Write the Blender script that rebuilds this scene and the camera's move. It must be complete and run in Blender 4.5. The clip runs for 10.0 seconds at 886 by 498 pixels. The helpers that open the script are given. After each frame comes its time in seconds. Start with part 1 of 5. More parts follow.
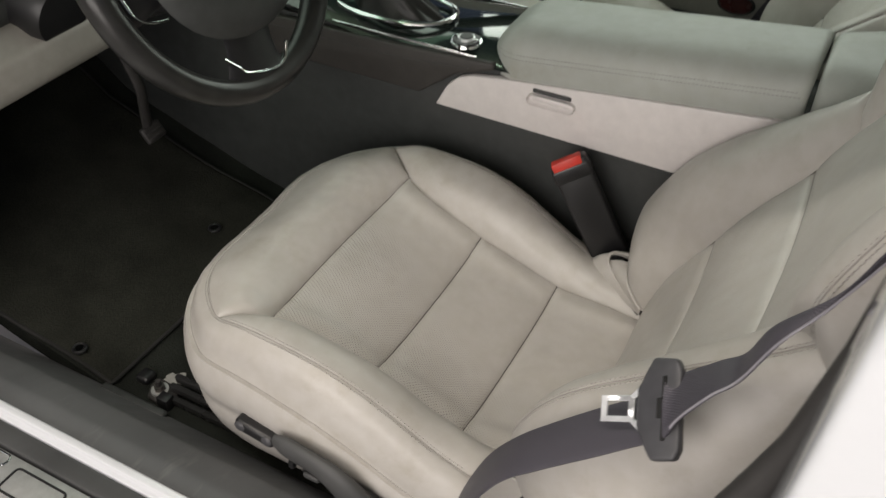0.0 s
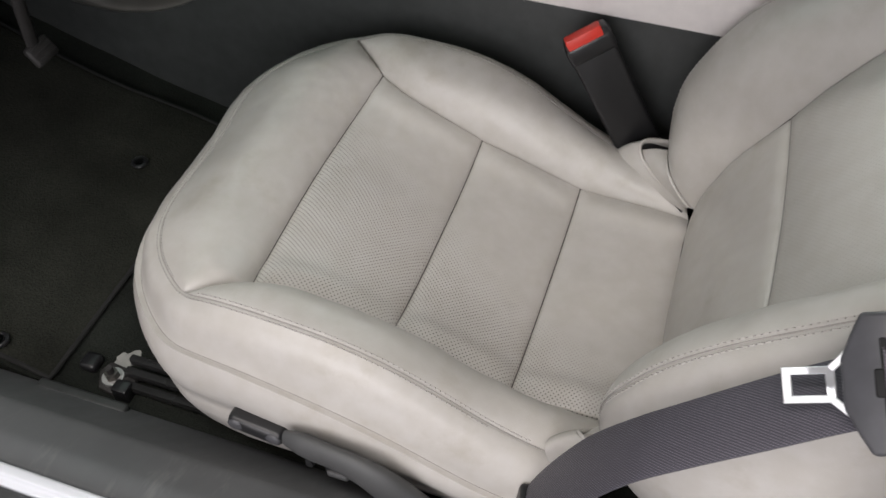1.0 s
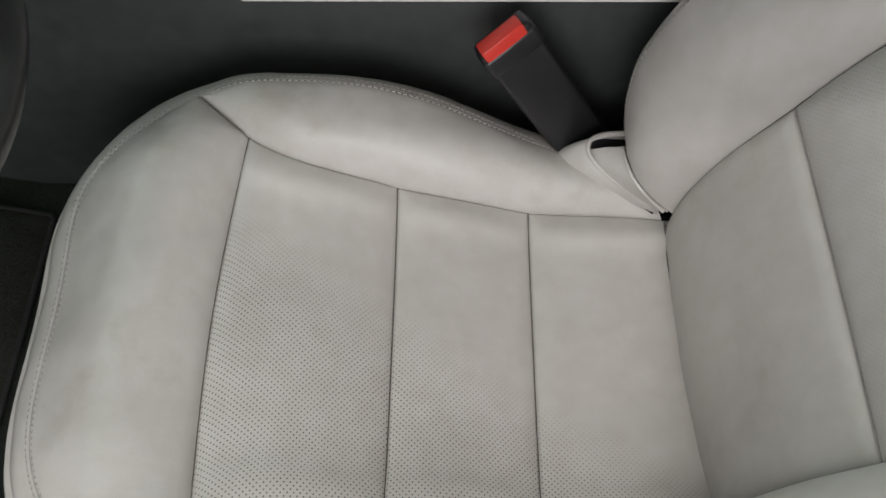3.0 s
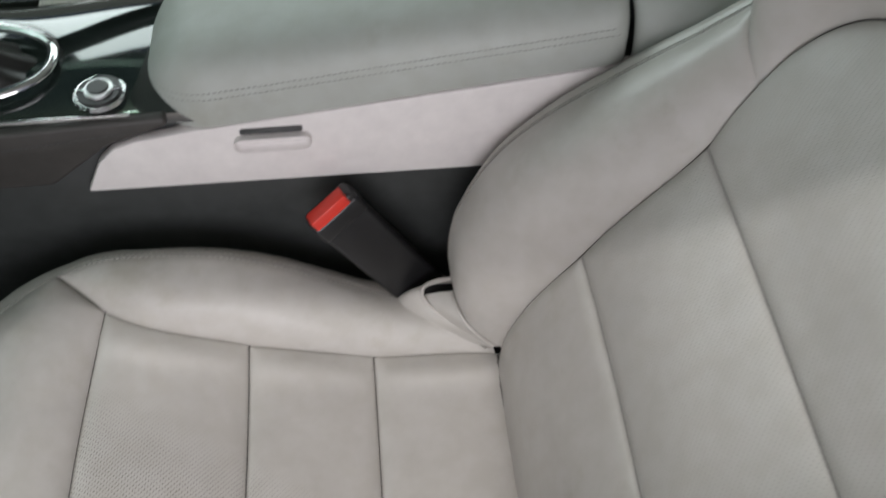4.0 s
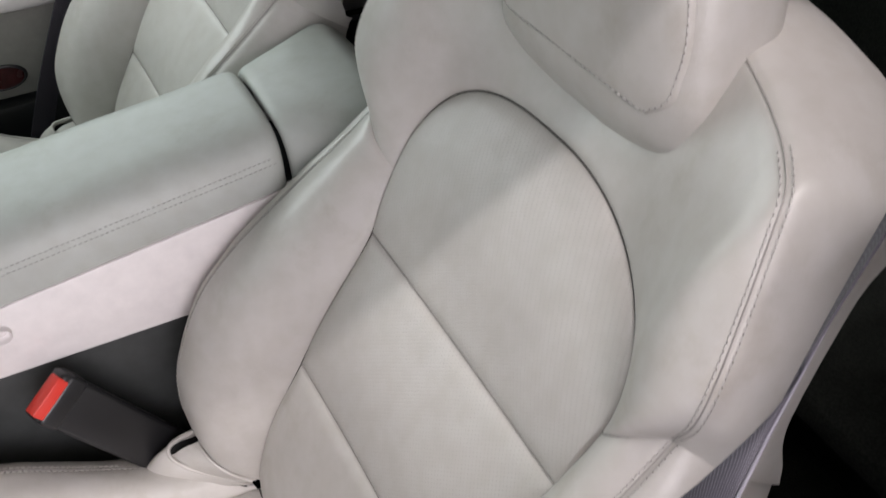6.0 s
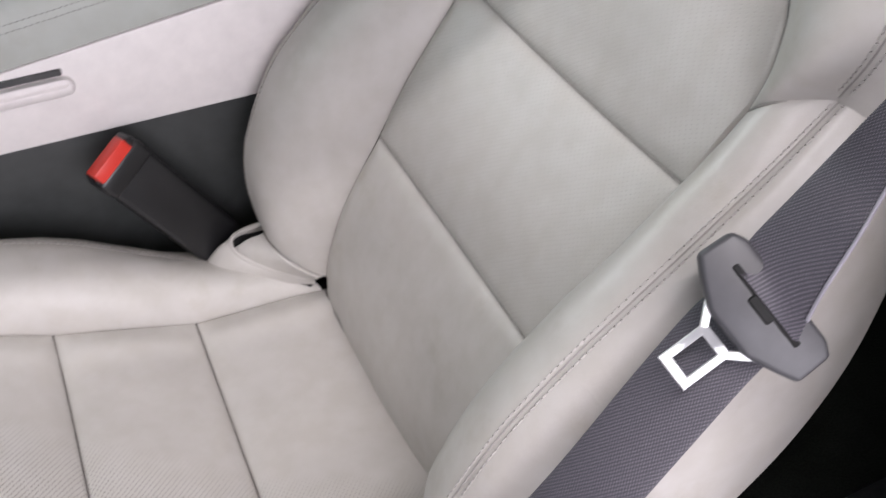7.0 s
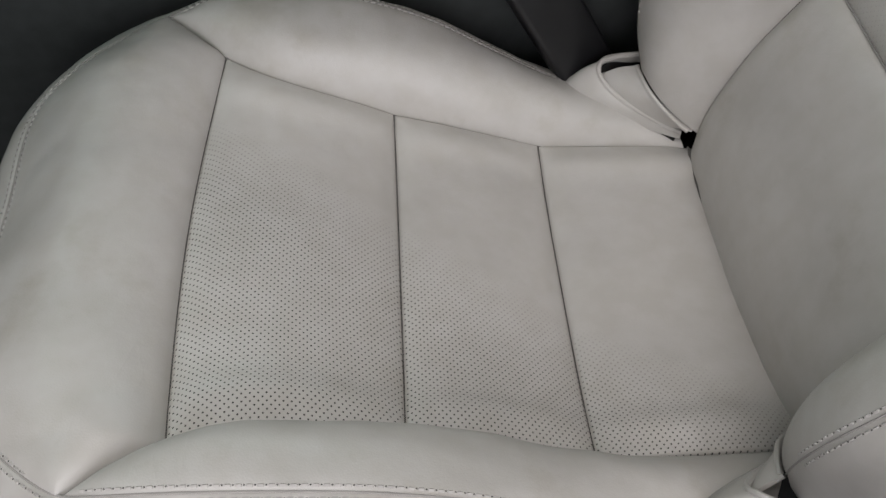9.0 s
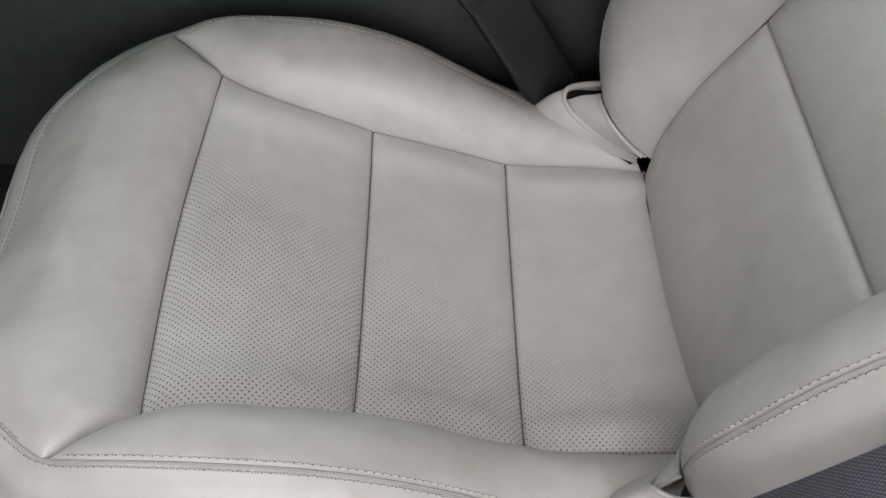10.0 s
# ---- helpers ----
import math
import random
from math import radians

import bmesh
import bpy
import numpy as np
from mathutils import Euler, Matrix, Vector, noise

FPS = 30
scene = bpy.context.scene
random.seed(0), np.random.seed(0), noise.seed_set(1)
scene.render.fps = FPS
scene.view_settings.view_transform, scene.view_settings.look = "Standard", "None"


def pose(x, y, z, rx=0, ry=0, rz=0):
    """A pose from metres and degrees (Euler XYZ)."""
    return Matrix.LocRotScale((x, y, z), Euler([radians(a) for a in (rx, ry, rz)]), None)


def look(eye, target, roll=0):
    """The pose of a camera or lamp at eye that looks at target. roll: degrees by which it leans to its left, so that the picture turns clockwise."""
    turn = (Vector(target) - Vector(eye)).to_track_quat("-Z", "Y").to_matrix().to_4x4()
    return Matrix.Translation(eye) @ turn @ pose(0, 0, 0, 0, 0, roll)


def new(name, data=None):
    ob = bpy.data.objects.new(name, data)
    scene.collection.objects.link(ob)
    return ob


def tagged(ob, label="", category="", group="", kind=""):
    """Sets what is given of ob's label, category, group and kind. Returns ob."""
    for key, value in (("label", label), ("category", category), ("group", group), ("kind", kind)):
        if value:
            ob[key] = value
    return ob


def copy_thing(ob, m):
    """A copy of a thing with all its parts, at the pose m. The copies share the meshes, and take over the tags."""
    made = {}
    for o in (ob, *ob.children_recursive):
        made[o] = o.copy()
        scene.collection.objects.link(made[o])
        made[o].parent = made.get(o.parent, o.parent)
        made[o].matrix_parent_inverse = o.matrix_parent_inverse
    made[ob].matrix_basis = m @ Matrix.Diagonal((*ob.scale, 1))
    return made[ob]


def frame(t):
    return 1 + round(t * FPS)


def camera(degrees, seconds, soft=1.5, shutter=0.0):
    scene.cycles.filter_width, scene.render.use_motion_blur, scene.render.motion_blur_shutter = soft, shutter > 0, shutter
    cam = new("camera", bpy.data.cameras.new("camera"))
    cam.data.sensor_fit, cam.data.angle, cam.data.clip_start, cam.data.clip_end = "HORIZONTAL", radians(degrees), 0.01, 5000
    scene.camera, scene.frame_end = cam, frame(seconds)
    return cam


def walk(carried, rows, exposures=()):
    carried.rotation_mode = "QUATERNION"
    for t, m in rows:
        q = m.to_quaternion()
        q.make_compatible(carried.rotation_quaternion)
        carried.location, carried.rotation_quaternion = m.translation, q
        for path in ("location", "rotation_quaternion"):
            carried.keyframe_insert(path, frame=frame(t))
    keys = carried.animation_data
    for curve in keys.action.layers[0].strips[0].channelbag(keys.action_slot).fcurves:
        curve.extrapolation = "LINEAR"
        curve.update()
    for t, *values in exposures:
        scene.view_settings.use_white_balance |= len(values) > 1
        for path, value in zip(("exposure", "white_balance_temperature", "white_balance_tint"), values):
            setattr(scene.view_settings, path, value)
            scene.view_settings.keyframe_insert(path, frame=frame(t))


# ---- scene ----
cam = camera(52.3, 10.0, 1.5, 0.3)
METRES, EYE, TILT, LEAN, TURN = 1.0, 0.9, -42.0, 0.0, 0.0
PATH = [
    (0, (0.169, -0.742, 0.984), (-0.56, 0.605, -0.302), 0.0),
    (0.5, (0.043, -0.698, 0.938), (-0.532, 0.603, -0.467), -0.4),
    (1, (-0.031, -0.603, 0.868), (-0.489, 0.65, -0.622), -1.3),
    (1.5, (-0.104, -0.523, 0.835), (-0.449, 0.625, -0.766), -1.6),
    (2, (-0.162, -0.432, 0.836), (-0.409, 0.644, -0.832), -1.8),
    (2.2, (-0.183, -0.388, 0.834), (-0.396, 0.675, -0.847), -2.3),
    (3.3, (-0.199, -0.31, 0.855), (-0.192, 0.723, -0.857), -1.7),
    (3.5, (-0.167, -0.311, 0.883), (-0.134, 0.734, -0.822), -1.3),
    (4, (-0.108, -0.321, 0.939), (0.001, 0.884, -0.653), -0.4),
    (4.5, (-0.064, -0.336, 0.987), (0.214, 0.968, -0.504), -1.5),
    (5, (-0.054, -0.345, 1.03), (0.46, 0.97, -0.387), -0.6),
    (5.2, (-0.046, -0.348, 1.044), (0.509, 0.946, -0.376), -0.9),
    (6.3, (-0.113, -0.448, 0.888), (0.604, 0.887, -0.418), -0.7),
    (6.5, (-0.139, -0.449, 0.846), (0.591, 0.861, -0.477), -0.2),
    (7, (-0.169, -0.474, 0.771), (0.447, 0.851, -0.594), -0.6),
    (7.5, (-0.205, -0.48, 0.767), (0.218, 0.813, -0.699), -0.2),
    (8, (-0.223, -0.487, 0.766), (0.031, 0.812, -0.733), -0.5),
    (8.5, (-0.227, -0.448, 0.713), (-0.115, 0.852, -0.803), -1.6),
    (9, (-0.249, -0.405, 0.654), (-0.182, 0.899, -0.861), -0.6),
    (9.5, (-0.233, -0.424, 0.677), (-0.192, 0.874, -0.844), 0.3),
    (10, (-0.196, -0.442, 0.72), (-0.196, 0.845, -0.81), -0.3),
]
EXPOSURES = [
    (0, -1.20, 6900, 10),
    (0.5, -0.90, 6650, 12),
    (1, -1.00, 6400, 12),
    (2, -1.11, 6350, 10),
    (3.5, -0.94, 6250, 11),
    (4, -0.98, 6250, 12),
    (4.5, -0.88, 6300, 14),
    (5, -0.71, 6400, 17),
    (6.5, -0.57, 6300, 18),
    (7, -0.57, 6200, 18),
    (8, -0.83, 6150, 14),
    (9, -1.14, 6200, 11),
    (10, -1.04, 6150, 11),
]
walk(cam, [(t, look(eye, target, roll)) for t, eye, target, roll in PATH], EXPOSURES)

# ---- world and light ----
world = bpy.data.worlds.new("world")
scene.world = world
world.use_nodes = True
wn = world.node_tree.nodes
sky = wn.new("ShaderNodeTexSky")
sky.sky_type = "NISHITA"
sky.sun_disc = False
sky.sun_elevation = radians(63)
sky.sun_rotation = radians(186)
sky.air_density, sky.dust_density, sky.ozone_density = 0.6, 7.0, 1.0
world.node_tree.links.new(sky.outputs[0], wn["Background"].inputs[0])
wn["Background"].inputs[1].default_value = 0.11

def window_light(name, eye, target, sx, sy, watts, colour):
    lamp = new(name, bpy.data.lights.new(name, "AREA"))
    lamp.data.shape, lamp.data.size, lamp.data.size_y = "RECTANGLE", sx, sy
    lamp.data.energy, lamp.data.color = watts, colour
    lamp.matrix_world = look(eye, target)
    return lamp


# the workshop's long ceiling tube beside the car; the roof's edge cuts its light across the backrest
window_light("ceiling_tube_light", (0.0, -1.02, 2.6), (0.0, -0.5, 1.5), 2.4, 0.05, 60.0, (1.0, 0.98, 0.95))

# daylight through the green-tinted windscreen
window_light("windscreen_light", (-0.90, 0.36, 0.84), (-0.1, 0.36, 0.35), 1.0, 0.40, 4.0, (0.80, 1.0, 0.90))

# unseen fill lamp, added outside the open driver's door for sky and bright surroundings
window_light("door_side_fill", (-0.08, -2.05, 0.95), (-0.08, 0.2, 0.34), 1.6, 1.3, 64.0, (1.0, 0.97, 0.97))


# daylight through the passenger's window
window_light("passenger_window_light", (-0.22, 1.12, 0.85), (-0.10, 0.0, 0.30), 1.1, 0.34, 11.0, (0.88, 1.0, 0.93))


# ---- materials ----
def material(name, build):
    m = bpy.data.materials.new(name)
    m.use_nodes = True
    n, l = m.node_tree.nodes, m.node_tree.links
    build(n, l, n["Principled BSDF"])
    return m


def noise_tex(n, l, coord, scale, detail=3.0, rough=0.55):
    t = n.new("ShaderNodeTexNoise")
    t.inputs["Scale"].default_value, t.inputs["Detail"].default_value = scale, detail
    t.inputs["Roughness"].default_value = rough
    l.new(coord, t.inputs["Vector"])
    return t.outputs["Fac"]


def coords(n, kind="Object"):
    return n.new("ShaderNodeTexCoord").outputs[kind]


def ramp(n, l, fac, stops):
    r = n.new("ShaderNodeValToRGB")
    el = r.color_ramp.elements
    while len(el) < len(stops):
        el.new(0.5)
    for e, (pos, c) in zip(el, stops):
        e.position, e.color = pos, (*c, 1) if len(c) == 3 else c
    l.new(fac, r.inputs[0])
    return r.outputs[0]


def bump(n, l, height, strength, dist, prev=None):
    b = n.new("ShaderNodeBump")
    b.inputs["Strength"].default_value, b.inputs["Distance"].default_value = strength, dist
    l.new(height, b.inputs["Height"])
    if prev is not None:
        l.new(prev, b.inputs["Normal"])
    return b.outputs[0]


def maths(n, l, op, a, b=None):
    m = n.new("ShaderNodeMath")
    m.operation = op
    for i, v in enumerate((a, b)):
        if v is None:
            continue
        if isinstance(v, (int, float)):
            m.inputs[i].default_value = v
        else:
            l.new(v, m.inputs[i])
    return m.outputs[0]


def mix_rgb(n, l, fac, a, b, blend="MIX"):
    m = n.new("ShaderNodeMix")
    m.data_type, m.blend_type = "RGBA", blend
    for sock, v in ((m.inputs[0], fac), (m.inputs[6], a), (m.inputs[7], b)):
        if isinstance(v, (int, float)):
            sock.default_value = v
        elif isinstance(v, tuple):
            sock.default_value = (*v, 1)
        else:
            l.new(v, sock)
    return m.outputs[2]


def leather_nodes(n, l, s, colour, rough=0.38, holes=False, hole_shade=0.16):
    c = coords(n)
    big = noise_tex(n, l, c, 6, 4)
    mid = noise_tex(n, l, c, 45, 4)
    dark = tuple(v * 0.86 for v in colour)
    col = ramp(n, l, big, [(0.3, dark), (0.7, colour)])
    soil = ramp(n, l, mid, [(0.35, (0.93, 0.92, 0.9)), (0.65, (1, 1, 1))])
    col = mix_rgb(n, l, 1.0, col, soil, "MULTIPLY")
    if not holes:
        stain = ramp(n, l, noise_tex(n, l, c, 15, 6, 0.65), [(0.56, (1, 1, 1)), (0.72, (0.89, 0.87, 0.83))])
        col = mix_rgb(n, l, 1.0, col, stain, "MULTIPLY")
    grain = n.new("ShaderNodeTexVoronoi")
    grain.inputs["Scale"].default_value = 900
    l.new(c, grain.inputs["Vector"])
    wrinkle = noise_tex(n, l, c, 90, 5, 0.6)
    nb = bump(n, l, wrinkle, 0.12, 0.002)
    nb = bump(n, l, grain.outputs["Distance"], 0.16, 0.0004, nb)
    cm = n.new("ShaderNodeMapping")
    cm.inputs["Scale"].default_value = (60, 24, 45)
    cm.inputs["Rotation"].default_value = (0, 0, 0.5)
    l.new(c, cm.inputs["Vector"])
    fold = noise_tex(n, l, cm.outputs[0], 1.0, 2, 0.4)
    fold = maths(n, l, "POWER", maths(n, l, "MAXIMUM", 0.0, maths(n, l, "SUBTRACT", 1.0, maths(n, l, "ABSOLUTE", maths(n, l, "MULTIPLY", maths(n, l, "SUBTRACT", fold, 0.5), 5.0)))), 3.0)
    where = ramp(n, l, noise_tex(n, l, c, 11, 2), [(0.50, (0, 0, 0)), (0.80, (1, 1, 1))])
    if not holes:
        nb = bump(n, l, maths(n, l, "MULTIPLY", fold, where), 0.14, 0.0012, nb)
    if holes:
        uv = n.new("ShaderNodeUVMap").outputs[0]
        sep = n.new("ShaderNodeSeparateXYZ")
        l.new(uv, sep.inputs[0])
        pitch = 0.0048
        ds = []
        for off in (0.0, 0.5):
            fx = maths(n, l, "FRACT", maths(n, l, "ADD", maths(n, l, "DIVIDE", sep.outputs[0], pitch), off))
            fy = maths(n, l, "FRACT", maths(n, l, "ADD", maths(n, l, "DIVIDE", sep.outputs[1], pitch), off))
            dx = maths(n, l, "MULTIPLY", maths(n, l, "SUBTRACT", fx, 0.5), pitch)
            dy = maths(n, l, "MULTIPLY", maths(n, l, "SUBTRACT", fy, 0.5), pitch)
            ds.append(maths(n, l, "SQRT", maths(n, l, "ADD", maths(n, l, "MULTIPLY", dx, dx), maths(n, l, "MULTIPLY", dy, dy))))
        d = maths(n, l, "MINIMUM", ds[0], ds[1])
        mask = n.new("ShaderNodeMapRange")
        mask.inputs["From Min"].default_value, mask.inputs["From Max"].default_value = 0.00042, 0.00068
        mask.inputs["To Min"].default_value, mask.inputs["To Max"].default_value = 0.0, 1.0
        l.new(d, mask.inputs["Value"])
        # holes fade away from door and front: where sheen shows them, put into colour
        at = n.new("ShaderNodeSeparateXYZ")
        l.new(c, at.inputs[0])
        hole_mask = mask.outputs[0]
        if hole_shade < 0.5:
            reach = maths(n, l, "ADD", -0.02, maths(n, l, "MULTIPLY", at.outputs[0], -0.55))
            far_in = maths(n, l, "SUBTRACT", maths(n, l, "ADD", at.outputs[1], 0.15), reach)
            far_in = maths(n, l, "ADD", maths(n, l, "MULTIPLY", far_in, 9.0), maths(n, l, "ADD", 0.28, maths(n, l, "MULTIPLY", noise_tex(n, l, c, 9, 3), 0.25)))
            hole_fade = ramp(n, l, far_in, [(0.25, (0, 0, 0)), (0.98, (1, 1, 1))])
            hole_mask = maths(n, l, "MAXIMUM", hole_mask, hole_fade)
        col = mix_rgb(n, l, hole_mask, tuple(v * hole_shade for v in colour), col)
        nb = bump(n, l, hole_mask, 0.5, 0.0006, nb)
        l.new(maths(n, l, "MULTIPLY", hole_mask, 0.6), s.inputs["Specular IOR Level"])
    l.new(col, s.inputs["Base Color"])
    l.new(nb, s.inputs["Normal"])
    rr = ramp(n, l, big, [(0.3, (rough * 0.85,) * 3), (0.7, (rough * 1.15,) * 3)])
    l.new(rr, s.inputs["Roughness"])


LEATHER = (0.50, 0.480, 0.450)
leather = material("leather", lambda n, l, s: leather_nodes(n, l, s, LEATHER))
leather_perf = material("perforated_leather", lambda n, l, s: leather_nodes(n, l, s, LEATHER, 0.34, True, 0.07))
leather_back = material("faint_perforated_leather", lambda n, l, s: leather_nodes(n, l, s, LEATHER, 0.40, True, 0.86))
# greener than the seats: the tinted glass's green light is put into this colour
leather_arm = material("green_lit_leather", lambda n, l, s: leather_nodes(n, l, s, (0.41, 0.43, 0.40), 0.5))


def simple(name, colour, rough=0.5, metal=0.0, scale=60.0, vary=0.12, bumps=0.1, fine=600.0, coat=0.0):
    def build(n, l, s):
        c = coords(n)
        f = noise_tex(n, l, c, scale, 4)
        col = ramp(n, l, f, [(0.3, tuple(v * (1 - vary) for v in colour)), (0.7, tuple(min(1, v * (1 + vary)) for v in colour))])
        l.new(col, s.inputs["Base Color"])
        s.inputs["Metallic"].default_value = metal
        s.inputs["Coat Weight"].default_value = coat
        g = noise_tex(n, l, c, fine, 2)
        l.new(bump(n, l, g, bumps, 0.0006), s.inputs["Normal"])
        rr = ramp(n, l, noise_tex(n, l, c, scale * 0.4, 5), [(0.3, (rough * 0.85,) * 3), (0.7, (min(1, rough * 1.15),) * 3)])
        l.new(rr, s.inputs["Roughness"])
    return material(name, build)


thread = simple("thread", (0.41, 0.39, 0.365), 0.7, fine=3000)
lid_thread = simple("lid_thread", (0.29, 0.30, 0.275), 0.8, fine=3000)
# greys for the cords in the seams: the grooves' shade as colour
seam_soft = simple("edge_seam", (0.30, 0.285, 0.265), 0.9)
seam_dark = simple("recess_shade", (0.09, 0.083, 0.076), 0.9)
trim_plastic = simple("light_trim_plastic", (0.68, 0.645, 0.63), 0.45, vary=0.05, fine=1500)
dark_plastic = simple("dark_plastic", (0.036, 0.039, 0.038), 0.5, vary=0.15, fine=1500)
black_plastic = simple("black_plastic", (0.012, 0.012, 0.013), 0.33, fine=1200)
grey_plastic = simple("grey_plastic", (0.055, 0.056, 0.056), 0.5, scale=14, vary=0.2, fine=1500)
belt_plastic = simple("belt_plastic", (0.055, 0.055, 0.06), 0.42, fine=1500)
gloss_black = simple("gloss_black", (0.014, 0.020, 0.018), 0.08, coat=1.0, bumps=0.0)
chrome = simple("chrome", (0.72, 0.73, 0.73), 0.12, 1.0, bumps=0.02)
steel = simple("steel", (0.88, 0.89, 0.90), 0.5, 1.0, bumps=0.05)
dark_steel = simple("dark_steel", (0.16, 0.15, 0.14), 0.45, 1.0, scale=200, vary=0.4, bumps=0.3)
silver_plate = simple("brushed_silver", (0.52, 0.52, 0.51), 0.48, 0.75, bumps=0.05)
red_plastic = simple("red_plastic", (0.62, 0.035, 0.02), 0.38, vary=0.05)
white_paint = simple("white_paint", (0.70, 0.72, 0.75), 0.15, coat=1.0, vary=0.01, bumps=0.0)
leatherette = simple("dark_leatherette", (0.040, 0.037, 0.034), 0.55, fine=900, bumps=0.3)
edge_black = simple("edge_binding", (0.010, 0.010, 0.0095), 0.9)
rubber = simple("rubber", (0.028, 0.026, 0.025), 0.6, fine=900)
grease = simple("grease", (0.30, 0.30, 0.28), 0.5, fine=200, bumps=0.5)
headlining = simple("headlining", (0.35, 0.34, 0.32), 0.9)
concrete = simple("concrete", (0.55, 0.55, 0.54), 0.8, scale=3)
speaker_red = simple("red_reflector", (0.045, 0.008, 0.009), 0.25, vary=0.3)
void_black = simple("near_black", (0.006, 0.006, 0.006), 0.9)


def carpet_nodes(n, l, s, colour=(0.016, 0.018, 0.0155)):
    c = coords(n)
    f = noise_tex(n, l, c, 9, 5)
    g = noise_tex(n, l, c, 420, 3)
    col = ramp(n, l, f, [(0.3, tuple(v * 0.65 for v in colour)), (0.72, tuple(v * 1.5 for v in colour))])
    sp = ramp(n, l, g, [(0.35, (0.7, 0.7, 0.7)), (0.7, (1.25, 1.25, 1.2))])
    l.new(mix_rgb(n, l, 1.0, col, sp, "MULTIPLY"), s.inputs["Base Color"])
    s.inputs["Roughness"].default_value = 0.95
    s.inputs["Specular IOR Level"].default_value = 0.12
    l.new(bump(n, l, g, 0.9, 0.002), s.inputs["Normal"])


def scuffed_nodes(n, l, s):
    c = coords(n)
    m = n.new("ShaderNodeMapping")
    m.inputs["Scale"].default_value = (26, 5, 9)
    m.inputs["Rotation"].default_value = (0.3, 0.0, 0.55)
    l.new(c, m.inputs["Vector"])
    streak = noise_tex(n, l, m.outputs[0], 1.0, 6, 0.7)
    blot = noise_tex(n, l, c, 7, 4)
    col = ramp(n, l, blot, [(0.3, (0.092, 0.096, 0.098)), (0.7, (0.135, 0.140, 0.142))])
    worn = ramp(n, l, streak, [(0.56, (0, 0, 0)), (0.74, (0.55, 0.55, 0.55))])
    col = mix_rgb(n, l, worn, col, (0.24, 0.24, 0.235))
    l.new(col, s.inputs["Base Color"])
    l.new(ramp(n, l, streak, [(0.3, (0.42,) * 3), (0.7, (0.6,) * 3)]), s.inputs["Roughness"])
    l.new(bump(n, l, noise_tex(n, l, c, 1400, 2), 0.12, 0.0006), s.inputs["Normal"])


sill_plastic = material("scuffed_sill_plastic", scuffed_nodes)

carpet = material("carpet", carpet_nodes)
mat_carpet = material("mat_carpet", lambda n, l, s: carpet_nodes(n, l, s, (0.021, 0.022, 0.018)))


def webbing_nodes(n, l, s):
    uv = n.new("ShaderNodeUVMap").outputs[0]
    sep = n.new("ShaderNodeSeparateXYZ")
    l.new(uv, sep.inputs[0])
    a = maths(n, l, "SINE", maths(n, l, "MULTIPLY", maths(n, l, "ADD", sep.outputs[0], maths(n, l, "MULTIPLY", sep.outputs[1], 0.12)), 1900))
    b = maths(n, l, "SINE", maths(n, l, "MULTIPLY", sep.outputs[1], 3400))
    w = maths(n, l, "MULTIPLY", a, b)
    col = ramp(n, l, maths(n, l, "ADD", maths(n, l, "MULTIPLY", w, 0.5), 0.5), [(0.05, (0.034, 0.031, 0.039)), (0.62, (0.052, 0.048, 0.060)), (0.95, (0.16, 0.15, 0.175))])
    l.new(col, s.inputs["Base Color"])
    s.inputs["Roughness"].default_value = 0.55
    l.new(bump(n, l, w, 0.20, 0.0004), s.inputs["Normal"])


webbing = material("webbing", webbing_nodes)


# ---- mesh helpers ----
def part(name, data, mat, parent=None, label="", kind=""):
    if isinstance(data, bmesh.types.BMesh):
        me = bpy.data.meshes.new(name)
        kept = any(f.smooth for f in data.faces)
        data.to_mesh(me)
        data.free()
    else:
        me, kept = data, False
    me.materials.clear()
    me.materials.append(mat)
    if not kept:
        me.polygons.foreach_set("use_smooth", [True] * len(me.polygons))
    me.set_sharp_from_angle(angle=radians(42))
    ob = new(name, me)
    if parent is not None:
        ob.parent = parent
        ob.matrix_parent_inverse = parent.matrix_basis.inverted()
    return tagged(ob, label=label, kind=kind)


def thing(name, place, label, category, group="", kind=""):
    ob = new(name)
    ob.empty_display_size = 0.05
    ob.matrix_basis = Matrix.Translation(place)
    return tagged(ob, label=label, category=category, group=group, kind=kind)


def cr(t, ts, ys):
    """Smooth interpolation (Catmull-Rom) of ys over ts."""
    t, ts, ys = np.asarray(t, float), np.asarray(ts, float), np.asarray(ys, float)
    m = np.gradient(ys, ts)
    i = np.clip(np.searchsorted(ts, t) - 1, 0, len(ts) - 2)
    h = ts[i + 1] - ts[i]
    s = np.clip((t - ts[i]) / h, 0, 1)
    return ((2 * s**3 - 3 * s**2 + 1) * ys[i] + (s**3 - 2 * s**2 + s) * h * m[i]
            + (-2 * s**3 + 3 * s**2) * ys[i + 1] + (s**3 - s**2) * h * m[i + 1])


def unit(a):
    return a / np.maximum(np.linalg.norm(a, axis=-1, keepdims=True), 1e-9)


def arc(p, axis):
    d = np.linalg.norm(np.diff(p, axis=axis), axis=-1)
    z = np.zeros_like(np.take(d, [0], axis=axis))
    return np.concatenate([z, np.cumsum(d, axis=axis)], axis=axis)


